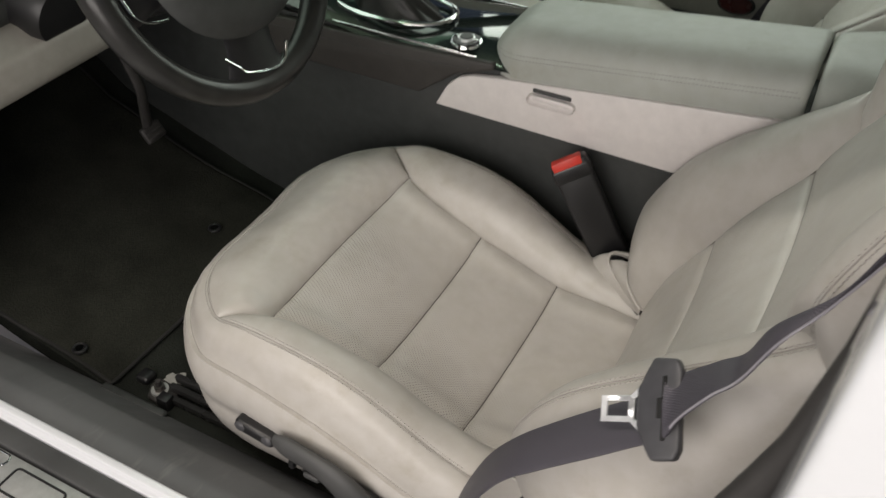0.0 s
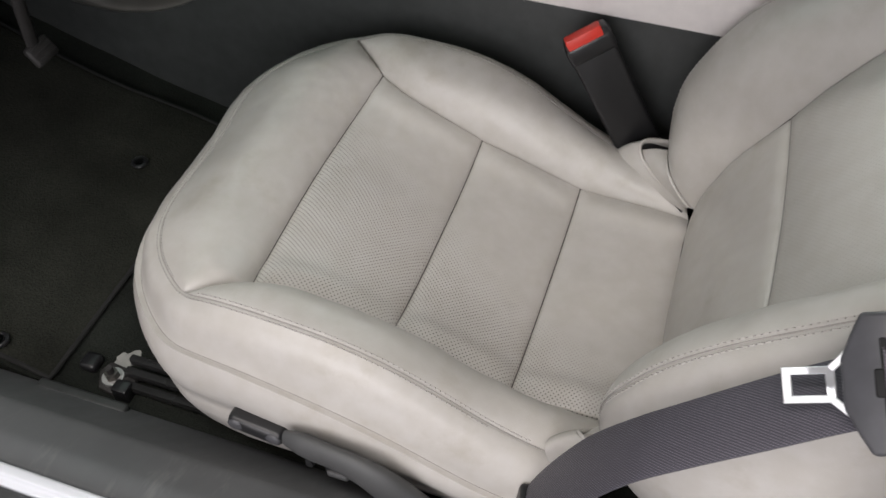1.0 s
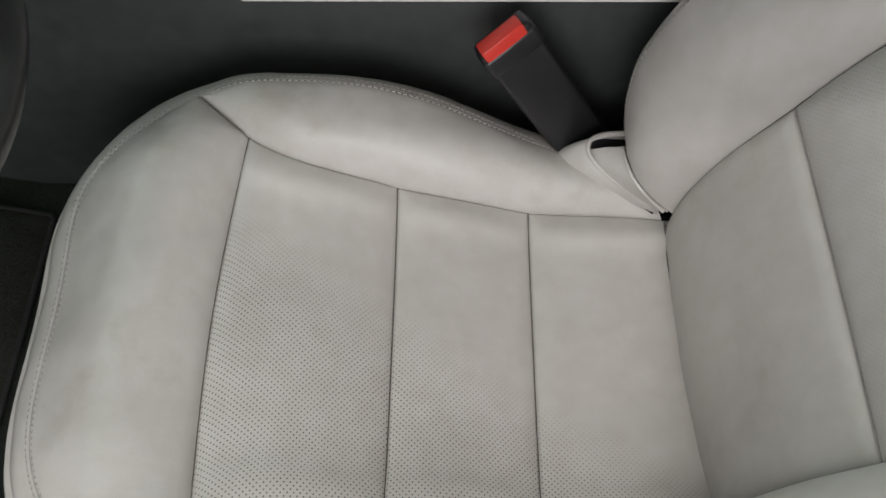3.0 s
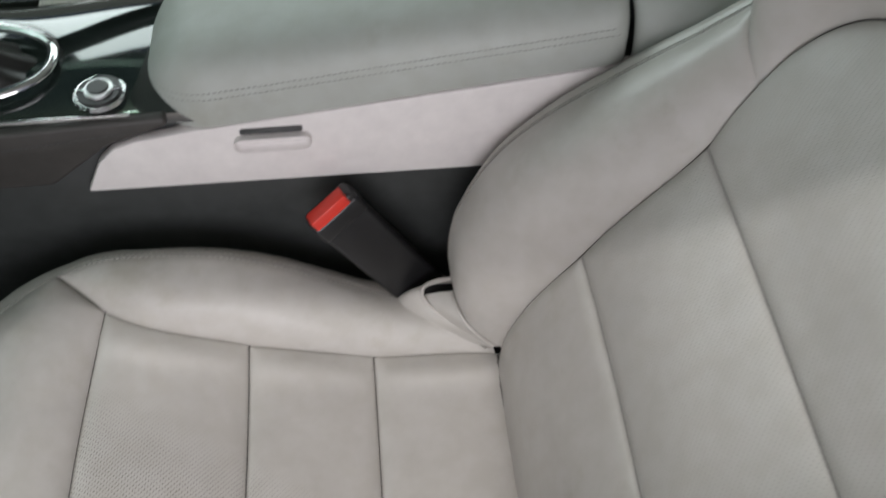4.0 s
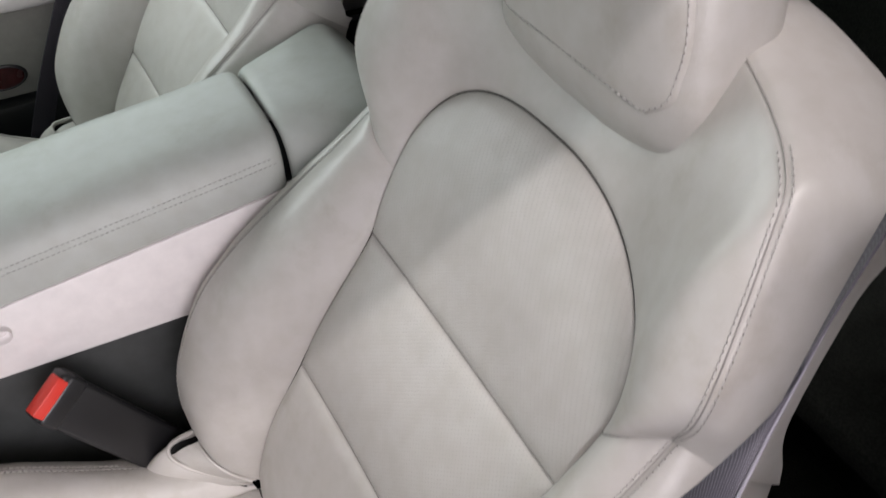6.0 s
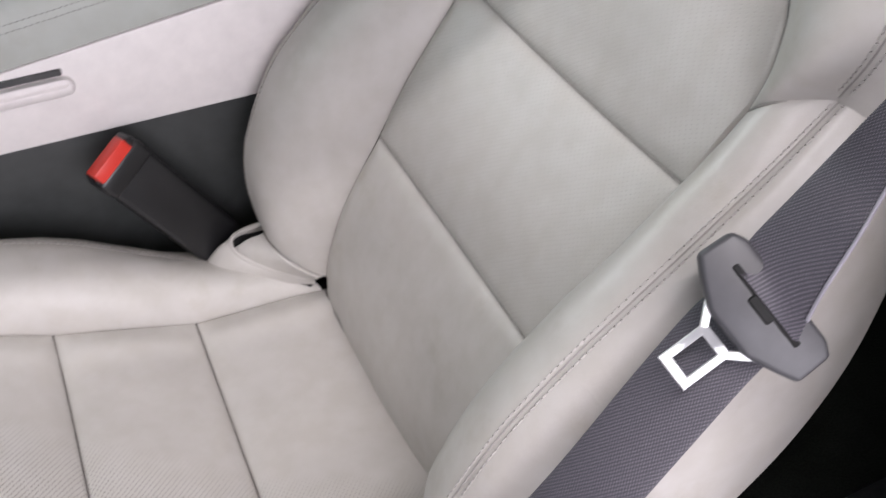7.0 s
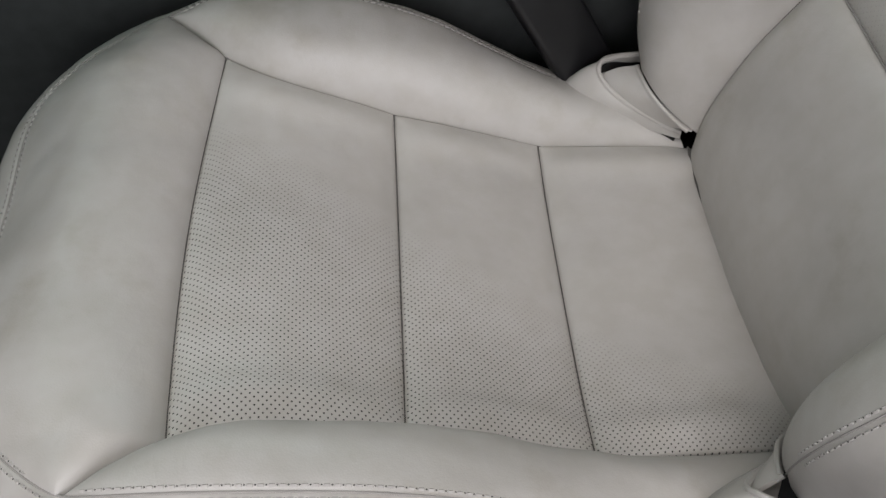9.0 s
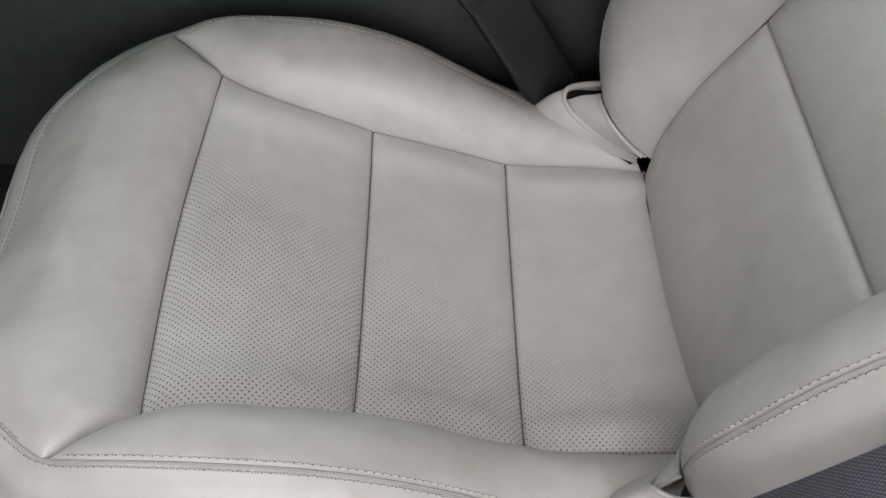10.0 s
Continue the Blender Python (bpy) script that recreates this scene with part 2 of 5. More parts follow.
def shell(name, func, nu, nv, up, groove=(0.003, 0.003, 0.003, 0.003), reach=0.010, puff=0.0, thick=0.006, wave=0.0, sink=None):
    """A padded panel: func(u, v) gives its places, its edges sink into the seams, its back is closed.
    groove: how deep, along sink, the edges u=0, u=1, v=0, v=1 sink. Returns the mesh, the places and the normals."""
    ease = lambda t: 0.45 * t + 0.55 * (0.5 - 0.5 * np.cos(np.pi * t))
    u, v = np.meshgrid(ease(np.linspace(0, 1, nu)), ease(np.linspace(0, 1, nv)), indexing="ij")
    p = func(u, v)
    nrm = unit(np.cross(np.gradient(p, axis=0), np.gradient(p, axis=1)))
    flip = np.sum(nrm * np.asarray(up), axis=-1).mean() < 0
    if flip:
        nrm = -nrm
    su, sv = arc(p, 0), arc(p, 1)
    dist = [su, su[-1:] - su, sv, sv[:, -1:] - sv]
    off = np.zeros(u.shape)
    if puff:
        off += puff * np.sqrt(np.clip(np.sin(np.pi * u) * np.sin(np.pi * v), 0, 1))
    dip = np.zeros(u.shape)
    for d, g in zip(dist, groove):
        dip = np.maximum(dip, g * (0.65 * (1 - np.clip(d / reach, 0, 1)) ** 2 + 0.35 * (1 - np.clip(d / 0.003, 0, 1)) ** 2))
    if wave:
        w = np.array([noise.noise(Vector(q) * 22) + 0.5 * noise.noise(Vector(q) * 60) for q in p.reshape(-1, 3)]).reshape(u.shape)
        near_edge = np.minimum.reduce([np.where(g > 0, np.clip(d / reach, 0, 1), 1.0) for d, g in zip(dist, groove)])
        off += wave * w * near_edge
    down = nrm if sink is None else unit(np.asarray(sink, float))
    top = p + nrm * off[..., None] - down * dip[..., None]
    return sheet(name, top, nrm, su, sv, thick, flip), top, nrm


def sheet(name, top, nrm, su, sv, thick, flip=False):
    nu, nv = top.shape[:2]
    low = top - nrm * thick
    verts = np.concatenate([top.reshape(-1, 3), low.reshape(-1, 3)])
    idx = np.arange(nu * nv).reshape(nu, nv)
    a, b, c, d = idx[:-1, :-1].ravel(), idx[1:, :-1].ravel(), idx[1:, 1:].ravel(), idx[:-1, 1:].ravel()
    f = np.stack([a, b, c, d], 1)
    back = f[:, ::-1] + nu * nv
    loop = np.concatenate([idx[:, 0], idx[-1, 1:], idx[-2::-1, -1], idx[0, -2:0:-1]])
    nxt = np.roll(loop, -1)
    side = np.stack([nxt, loop, loop + nu * nv, nxt + nu * nv], 1)
    faces = np.concatenate([f, back, side])
    if flip:
        faces = faces[:, ::-1]
    me = bpy.data.meshes.new(name)
    me.from_pydata(verts.tolist(), [], faces.tolist())
    uv = np.stack([su.ravel(), sv.ravel()], 1)
    uv = np.concatenate([uv, uv])
    layer = me.uv_layers.new(name="UVMap")
    ids = np.empty(len(me.loops), int)
    me.loops.foreach_get("vertex_index", ids)
    layer.data.foreach_set("uv", uv[ids].ravel())
    me.update()
    return me


def tube(name, pts, radius, sides=8, flat=1.0, up=None, closed=False):
    """A round or flattened cord along pts."""
    pts = np.asarray(pts, float)
    tan = unit(np.gradient(pts, axis=0))
    if closed:
        tan = unit(np.roll(pts, -1, 0) - np.roll(pts, 1, 0))
    ref = np.broadcast_to(np.asarray(up if up is not None else (0, 0, 1.0), float), pts.shape)
    side = unit(np.cross(tan, ref))
    nor = np.cross(side, tan)
    rad = np.broadcast_to(np.asarray(radius, float), (len(pts),))
    ang = np.linspace(0, 2 * np.pi, sides, endpoint=False)
    ring = pts[:, None] + rad[:, None, None] * (np.cos(ang)[None, :, None] * side[:, None] + flat * np.sin(ang)[None, :, None] * nor[:, None])
    k = len(pts)
    idx = np.arange(k * sides).reshape(k, sides)
    faces = []
    for i in range(k if closed else k - 1):
        j = (i + 1) % k
        for s in range(sides):
            t = (s + 1) % sides
            faces.append((idx[i, s], idx[i, t], idx[j, t], idx[j, s]))
    if not closed:
        faces += [tuple(idx[0, ::-1]), tuple(idx[-1])]
    me = bpy.data.meshes.new(name)
    me.from_pydata(ring.reshape(-1, 3).tolist(), [], [tuple(int(q) for q in f) for f in faces])
    me.update()
    return me


def resample(pts, step):
    pts = np.asarray(pts, float)
    s = arc(pts, 0)
    t = np.arange(0, s[-1], step)
    return np.stack([np.interp(t, s, pts[:, k]) for k in range(3)], 1)


def stitches(name, rows, length=0.0042, pitch=0.0054, r=0.00095):
    """Sewn stitches along the rows of (places, normals), as one mesh."""
    verts, faces = [], []
    for pts, nrm in rows:
        s = arc(pts, 0)
        for t in np.arange(pitch, s[-1] - pitch, pitch):
            a = np.array([np.interp(t - length / 2, s, pts[:, k]) for k in range(3)])
            b = np.array([np.interp(t + length / 2, s, pts[:, k]) for k in range(3)])
            n0 = unit(np.array([np.interp(t, s, nrm[:, k]) for k in range(3)]))
            w = unit(np.cross(b - a, n0)) * r
            d = (b - a) * 0.32
            m0, m1 = (a + b) / 2 - d, (a + b) / 2 + d
            i = len(verts)
            verts += [a - n0 * r * 0.6, m0 - w, m0 + n0 * r, m0 + w, m1 - w, m1 + n0 * r, m1 + w, b - n0 * r * 0.6]
            faces += [(i, i + 1, i + 2), (i, i + 2, i + 3), (i + 1, i + 4, i + 5, i + 2), (i + 2, i + 5, i + 6, i + 3), (i + 7, i + 5, i + 4), (i + 7, i + 6, i + 5)]
    me = bpy.data.meshes.new(name)
    me.from_pydata([tuple(map(float, q)) for q in verts], [], faces)
    me.update()
    return me


def stitch_holes(name, rows, pitch=0.0054, r=0.00055):
    """The needle holes between the stitches, as one mesh of small flat dimples."""
    verts, faces = [], []
    for pts, nrm in rows:
        s = arc(pts, 0)
        for t in np.arange(pitch * 1.5, s[-1] - pitch, pitch):
            c = np.array([np.interp(t, s, pts[:, k]) for k in range(3)])
            n0 = unit(np.array([np.interp(t, s, nrm[:, k]) for k in range(3)]))
            d = unit(np.array([np.interp(t + 0.001, s, pts[:, k]) for k in range(3)]) - c)
            w = np.cross(d, n0)
            i = len(verts)
            verts += [c + n0 * 0.0004 + r * (math.cos(a) * d + math.sin(a) * w) for a in (0, 1.047, 2.094, 3.142, 4.189, 5.236)] + [c - n0 * r]
            faces += [tuple(range(i, i + 6))] + [(i + (k + 1) % 6, i + k, i + 6) for k in range(6)]
    me = bpy.data.meshes.new(name)
    me.from_pydata([tuple(map(float, q)) for q in verts], [], faces)
    me.update()
    return me


def inset_row(top, nrm, edge, dist, lo=0.0, hi=1.0):
    """The line on a panel that runs dist from its edge ('v0', 'v1', 'u0', 'u1')."""
    if edge[0] == "u":
        top, nrm = top.transpose(1, 0, 2), nrm.transpose(1, 0, 2)
    if edge[1] == "1":
        top, nrm = top[:, ::-1], nrm[:, ::-1]
    n0 = len(top)
    out, no = [], []
    for i in range(int(lo * (n0 - 1)), int(hi * (n0 - 1)) + 1):
        s = arc(top[i], 0)
        out.append([np.interp(dist, s, top[i][:, k]) for k in range(3)])
        no.append([np.interp(dist, s, nrm[i][:, k]) for k in range(3)])
    return np.array(out), unit(np.array(no))


def box(bm, lo, hi, bevel=0.0, segs=2, m=None):
    """A bevelled box between two corners, added to bm."""
    lo, hi = Vector(lo), Vector(hi)
    r = bmesh.ops.create_cube(bm, size=1, matrix=Matrix.Translation((lo + hi) / 2) @ Matrix.Diagonal((*(hi - lo), 1)))
    if bevel:
        r = bmesh.ops.bevel(bm, geom=list({e for v in r["verts"] for e in v.link_edges}), offset=bevel, segments=segs, profile=0.5, affect="EDGES")
        for f in r["faces"]:
            f.smooth = True
    if m is not None:
        bmesh.ops.transform(bm, matrix=m, verts=r["verts"])
    return bm


def boxed(lo, hi, bevel=0.0, segs=2, m=None):
    return box(bmesh.new(), lo, hi, bevel, segs, m)


def prism(outline, lo, hi, axis=1, bevel=0.0, segs=2):
    """An outline of (a, b) pairs in the plane across the axis, pulled from lo to hi."""
    bm = bmesh.new()
    def at(a, b, c):
        return {0: (c, a, b), 1: (a, c, b), 2: (a, b, c)}[axis]
    v = [bm.verts.new(at(a, b, lo)) for a, b in outline]
    f = bm.faces.new(v)
    r = bmesh.ops.extrude_face_region(bm, geom=[f])
    bmesh.ops.translate(bm, vec=Vector(at(0, 0, hi - lo)), verts=[q for q in r["geom"] if isinstance(q, bmesh.types.BMVert)])
    bmesh.ops.recalc_face_normals(bm, faces=bm.faces)
    if bevel:
        r = bmesh.ops.bevel(bm, geom=list(bm.edges), offset=bevel, segments=segs, profile=0.5, affect="EDGES", clamp_overlap=True)
        for f in r["faces"]:
            f.smooth = True
    return bm


# ---- the large structure ----
FLOOR_X = [-1.25, -1.05, -0.80, -0.66, -0.55, 0.6]
FLOOR_Z = [0.30, 0.13, 0.045, 0.008, 0.0, 0.0]


def floor_height(x):
    return np.interp(x, FLOOR_X, FLOOR_Z)


def build_floor():
    def f(u, v):
        x = -1.25 + 1.95 * u
        return np.stack([x, -0.215 + 1.20 * v, floor_height(x)], -1)
    me, _, _ = shell("floor", f, 60, 40, (0, 0, 1), (0, 0, 0, 0), wave=0.0015, thick=0.03)
    return tagged(part("floor", me, carpet), "dark grey carpeted car floor under the seats", "floor", kind="structure")


build_floor()


def profile_bar(name, outline, x0, x1, mat, label, category, bevel=0.004, parent=None):
    """A bar along the car with the outline in (y, z)."""
    bm = prism(outline, x0, x1, 0, bevel, 3)
    if parent is not None:
        return part(name, bm, mat, parent, label)
    return tagged(part(name, bm, mat), label, category, kind="structure")


sill = thing("door_sill", (-0.5, -0.3, 0.0), "grey plastic door sill with a white painted lip and metal plate", "door sill", kind="structure")
profile_bar("sill_cover", [(-0.205, -0.02), (-0.212, 0.004), (-0.235, 0.03), (-0.275, 0.078), (-0.318, 0.097), (-0.346, 0.098), (-0.346, -0.02)], -1.3, 0.45, sill_plastic, "scuffed grey plastic cover", "", 0.006, sill)
profile_bar("painted_lip", [(-0.3465, 0.0), (-0.3465, 0.104), (-0.349, 0.107), (-0.358, 0.107), (-0.360, 0.102), (-0.366, 0.101), (-0.366, 0.0)], -1.3, 0.6, white_paint, "glossy white painted lip", "", 0.002, sill)
profile_bar("rubber_strip", [(-0.3665, 0.0), (-0.3665, 0.098), (-0.393, 0.097), (-0.393, 0.0)], -1.3, 0.6, grey_plastic, "dark grey rubber strip", "", 0.003, sill)
profile_bar("sill_body", [(-0.3935, -0.12), (-0.3935, 0.092), (-0.47, 0.086), (-0.53, 0.04), (-0.55, -0.12)], -1.3, 0.8, white_paint, "white painted body below", "", 0.006, sill)
part("scuff_plate", boxed((-0.95, -0.462, 0.086), (-0.25, -0.396, 0.096), 0.003), silver_plate, sill, "brushed metal scuff plate")

# out of view; added to keep side light off the footwell and dashboard
fore = thing("front_body", (-1.1, -0.3, 0.2), "unseen white front body with dark inner trim, shading the footwell", "car body", kind="structure")
part("kick_panel", prism([(-1.4, -0.1), (-1.4, 0.72), (-1.0, 0.72), (-0.86, 0.60), (-0.84, -0.1)], -0.30, -0.262, 1, 0.01), carpet, fore, "dark carpeted kick panel")
part("wing", prism([(-1.5, -0.2), (-1.5, 0.70), (-1.0, 0.72), (-0.88, 0.60), (-0.86, -0.2)], -0.52, -0.302, 1, 0.02), white_paint, fore, "white painted wing")

# outside: the ground that the car stands on, and the white rear body
# its colour is kept pale to bounce light into the cabin
ground = tagged(part("ground", boxed((-30, -30, -0.42), (30, 30, -0.40)), concrete), "pale grey concrete ground beside the car", "ground", kind="structure")


def build_roof():
    def f(u, v):
        x = -0.55 + 1.5 * u
        y = -0.26 + 1.29 * v
        z = 1.165 - 0.06 * (2 * u - 0.9) ** 2 - 0.06 * (2 * v - 1) ** 2 + 0.01
        return np.stack([x, y, z], -1)
    me, _, _ = shell("roof", f, 24, 20, (0, 0, 1), (0, 0, 0, 0), thick=0.03)
    return tagged(part("roof", me, headlining), "pale fabric headlining of the closed car roof", "roof", kind="structure")


build_roof()


def tinted_nodes(n, l, s):
    clear, gloss, both = n.new("ShaderNodeBsdfTransparent"), n.new("ShaderNodeBsdfGlossy"), n.new("ShaderNodeMixShader")
    clear.inputs["Color"].default_value = (0.52, 0.64, 0.56, 1)
    gloss.inputs["Roughness"].default_value = 0.02
    fresnel = n.new("ShaderNodeFresnel")
    l.new(fresnel.outputs[0], both.inputs[0])
    l.new(clear.outputs[0], both.inputs[1])
    l.new(gloss.outputs[0], both.inputs[2])
    l.new(both.outputs[0], n["Material Output"].inputs["Surface"])


tinted_glass = material("tinted_glass", tinted_nodes)


# out of view; added with a dark tint to cut sky light on the backrests
def build_windscreen():
    def f(u, v):
        w = 2 * v - 1
        return np.stack([-1.20 + 0.66 * u - 0.06 * (1 - w**2) * (1 - u), 0.385 + (0.66 - 0.02 * u) * w, 0.745 + 0.34 * u + 0.03 * np.sin(np.pi * u)], -1)
    me, _, _ = shell("windscreen", f, 20, 20, (0, 0, 1), (0, 0, 0, 0), thick=0.005)
    return tagged(part("windscreen", me, tinted_glass), "green-tinted curved windscreen over the dashboard", "windscreen", kind="structure")


build_windscreen()
# carried up near the roof, unseen, to keep light out from behind
tagged(part("bulkhead", boxed((0.62, -0.25, 0.0), (0.66, 1.0, 0.98), 0.01), carpet), "dark carpeted bulkhead behind the seats", "bulkhead", kind="structure")
# added panel that closes the gap to the ground outside
tagged(part("quarter_trim", boxed((0.30, 1.062, -0.1), (0.66, 1.08, 0.98), 0.004), carpet), "dark carpeted trim behind the far door", "trim", kind="structure")
shelf = tagged(part("parcel_shelf", boxed((0.42, -0.24, 0.30), (0.62, 0.98, 0.33), 0.01), carpet), "dark carpeted shelf behind the seats", "shelf", kind="structure")


# ---- the seats ----
TIP = (-0.434, 0.206, 0.2305)
RX = [-0.434, -0.40, -0.34, -0.26, -0.22, -0.18, -0.14, -0.10, -0.04]
RY = [0.206, 0.2115, 0.214, 0.2135, 0.212, 0.210, 0.2085, 0.206, 0.198]
RZ = [0.2305, 0.242, 0.243, 0.229, 0.212, 0.188, 0.164, 0.144, 0.122]
EX = [-0.434, -0.390, -0.259, -0.1375, -0.01]
EY = [0.206, 0.172, 0.1495, 0.1485, 0.145]
EZ = [0.2305, 0.217, 0.169, 0.128, 0.119]
SEAMS = (-0.389, -0.259, -0.1375, 0.01)


def dish(w):
    """How far the cushion sags below its side seams, w from -1 to 1."""
    return 0.012 * (1 - np.abs(w) ** 3)


def insert_panel(x0, x1):
    def f(u, v):
        x = x0 + (x1 - x0) * u
        w = 2 * v - 1
        bow = np.clip((SEAMS[1] - x) / (SEAMS[1] - SEAMS[0]), 0, 1) * 0.011 * (1 - w**2)
        return np.stack([x - bow, w * cr(x, EX, EY), cr(x, EX, EZ) - dish(w) + 0.0075 * np.sin(np.pi * u) ** 0.8 * (1 - 0.5 * np.abs(w) ** 4) + 0.005 * np.exp(-((np.abs(w) - 0.86) / 0.09) ** 2) * (1 - np.abs(w) ** 12) * np.clip(np.sin(np.pi * u), 0, 1) ** 0.4], -1)
    return f


def front_edge(w):
    """The cushion's front seam seen from above, fuller towards the console."""
    w = np.asarray(w, float)
    return -0.524 + 0.090 * np.abs(w) ** 3.7 - 0.011 * np.exp(-((w - 0.62) / 0.32) ** 2) * (1 - w**12)


def front_panel(u, v):
    w = 2 * v - 1
    a = np.abs(w)
    sg = np.sign(w)
    k = 0.84
    t = np.clip((a - k) / (1 - k), 0, 1)
    bx = np.where(a < k, SEAMS[0] - 0.011 * (1 - (a / k) ** 2), cr(EX[1] + (EX[0] - EX[1]) * t, EX, EX))
    by = np.where(a < k, a / k * EY[1], cr(bx, EX, EY))
    bz = np.where(a < k, EZ[1] - dish(np.clip(a / k, 0, 1)), cr(bx, EX, EZ))
    fy = TIP[1] * a
    fx = front_edge(w)
    fz = 0.207 + 0.0235 * a**2
    s = u
    x, y, z = bx + (fx - bx) * s, by + (fy - by) * s, bz + (fz - bz) * s
    z = z + 0.026 * np.sin(np.pi * s**0.85) * (1 - a**6)
    return np.stack([x, sg * y, z], -1)


def bolster_panel(side):
    def f(u, v):
        ex = EX[0] + (EX[-1] - EX[0]) * u
        rx = RX[0] + (RX[-1] - RX[0]) * u
        e = np.stack([ex, cr(ex, EX, EY), cr(ex, EX, EZ)], -1)
        r = np.stack([rx, cr(rx, RX, RY), cr(rx, RX, RZ)], -1)
        d = r - e
        n = np.stack([0 * u, -d[..., 2], d[..., 1]], -1)
        p = e + d * v[..., None] + n * (0.22 * np.sin(np.pi * v) ** 0.9)[..., None]
        return p * np.array([1, side, 1])
    return f


def rail_line(m=160):
    """The upper outer seam of the cushion, from the inboard rear round the front to the door's rear."""
    x = np.linspace(RX[-1], RX[0], m)
    right = np.stack([x, cr(x, RX, RY), cr(x, RX, RZ)], 1)
    a = np.sin(np.linspace(np.pi / 2, -np.pi / 2, m))[1:-1]
    front = np.stack([front_edge(a), TIP[1] * a, 0.207 + 0.0235 * np.abs(a) ** 2], 1)
    left = right[::-1] * np.array([1, -1, 1])
    pts = resample(np.concatenate([right, front, left]), 0.004)
    k = np.array([1, 4, 6, 4, 1]) / 16
    for _ in range(6):
        pts[2:-2] = np.stack([np.convolve(pts[:, c], k, "valid") for c in range(3)], 1)
    return pts


RAIL = rail_line()
RAIL_T = np.linspace(0, 1, len(RAIL))
_tan = unit(np.gradient(RAIL, axis=0))
RAIL_OUT = unit(np.cross(_tan, np.array([0, 0, 1.0])))
if RAIL_OUT[len(RAIL) // 2, 0] > 0:
    RAIL_OUT = -RAIL_OUT


def skirt_panel(lower):
    """The cushion's side: above its lengthwise seam (lower False) or below it (True); None: all of it."""
    vs = [0, 0.10, 0.25, 0.45, 0.70, 0.9, 1.0]
    out = [0, 0.015, 0.027, 0.034, 0.030, 0.014, -0.004]
    down = [0, 0.05, 0.19, 0.40, 0.70, 0.93, 1.0]
    def f(u, v):
        r = np.stack([np.interp(u, RAIL_T, RAIL[:, k]) for k in range(3)], -1)
        o = np.stack([np.interp(u, RAIL_T, RAIL_OUT[:, k]) for k in range(3)], -1)
        split = cr(r[..., 0], [-0.54, -0.42, -0.25, -0.12, 0.0], [0.27, 0.29, 0.38, 0.48, 0.52])
        w = v if lower is None else (split + (1 - split) * v if lower else split * v)
        full = 1 + 0.36 * np.exp(-((r[..., 1] - 0.19) / 0.05) ** 2 - ((r[..., 0] + 0.46) / 0.06) ** 2)
        p = r + o * (full * cr(w, vs, out))[..., None]
        p[..., 2] -= (r[..., 2] - 0.032) * cr(w, vs, down)
        if lower:
            p = p + o * (0.0035 * np.sin(np.pi * np.clip((v - 0.03) / 0.36, 0, 1)) - 0.004 * np.exp(-((v - 0.42) / 0.07) ** 2))[..., None]
        return p
    return f


LEAN_BACK = radians(33)
HINGE = np.array([-0.035, 0.0, 0.12])
UPWARD = np.array([math.sin(LEAN_BACK), 0, math.cos(LEAN_BACK)])
FORWARD = np.array([-math.cos(LEAN_BACK), 0, math.sin(LEAN_BACK)])


def on_back(p, y, q):
    """A place on the backrest: p up along it, y across, q out towards the driver."""
    p, y, q = np.broadcast_arrays(np.asarray(p, float), y, q)
    p, y = np.asarray(p, float), np.asarray(y, float)
    q = q - 0.020 * np.clip(-y / 0.15, 0, 1) ** 1.3 * np.clip((0.17 - p) / 0.2, 0, 1) ** 1.3
    return HINGE + p[..., None] * UPWARD + q[..., None] * FORWARD + y[..., None] * np.array([0, 1.0, 0])


def insert_y(w, p):
    """Across the backrest insert at p, w from -1 (door) to 1; the insert is wider towards the door."""
    inboard = cr(p, [-0.06, 0.2, 0.35, 0.45, 0.53], [0.138, 0.134, 0.133, 0.148, 0.150])
    door = cr(p, [-0.06, 0.2, 0.35, 0.42, 0.53], [0.140, 0.150, 0.166, 0.172, 0.168])
    return w * np.where(np.asarray(w) > 0, inboard, door)


def insert_q(p):
    return cr(p, [-0.06, -0.03, 0.0, 0.04, 0.1, 0.2, 0.34, 0.45, 0.55], [-0.095, -0.056, -0.034, -0.010, 0.009, 0.019, 0.020, 0.020, 0.015])


def hollow(p, w):
    """How far the backrest insert sags between its side seams."""
    p = np.asarray(p, float)
    return (0.004 + 0.006 * np.clip(p / 0.1, 0, 1)) * (1 - 0.6 * np.clip((p - 0.38) / 0.1, 0, 1)) * (1 - np.asarray(w) ** 2)


def insert_top(w):
    n = np.where(np.asarray(w) > 0, 3.2, 2.0)
    return 0.407 + 0.123 * np.clip(1 - np.abs(w) ** n, 0, 1) ** (1 / n)


def cross_seam(p, w):
    """A seam across the backrest; it hangs lower in the middle."""
    return p - 0.005 * (1 - np.asarray(w) ** 2) * (p > 0)


def back_panel(p0, p1, last=False):
    def f(u, v):
        w = 2 * v - 1
        top = insert_top(w) if last else cross_seam(p1, w)
        low = cross_seam(p0, w)
        p = low + (top - low) * u
        return on_back(p, insert_y(w, p), insert_q(p) - hollow(p, w) + 0.006 * np.sin(np.pi * np.clip(u, 0, 1)) * (1 - 0.5 * np.abs(w) ** 4))
    return f


RP = [-0.03, 0.02, 0.06, 0.10, 0.15, 0.20, 0.25, 0.30, 0.35, 0.40, 0.45]
RQ = [-0.030, 0.022, 0.062, 0.085, 0.093, 0.093, 0.083, 0.067, 0.050, 0.032, 0.016]
RYB = [0.158, 0.178, 0.196, 0.209, 0.217, 0.219, 0.219, 0.218, 0.217, 0.215, 0.212]


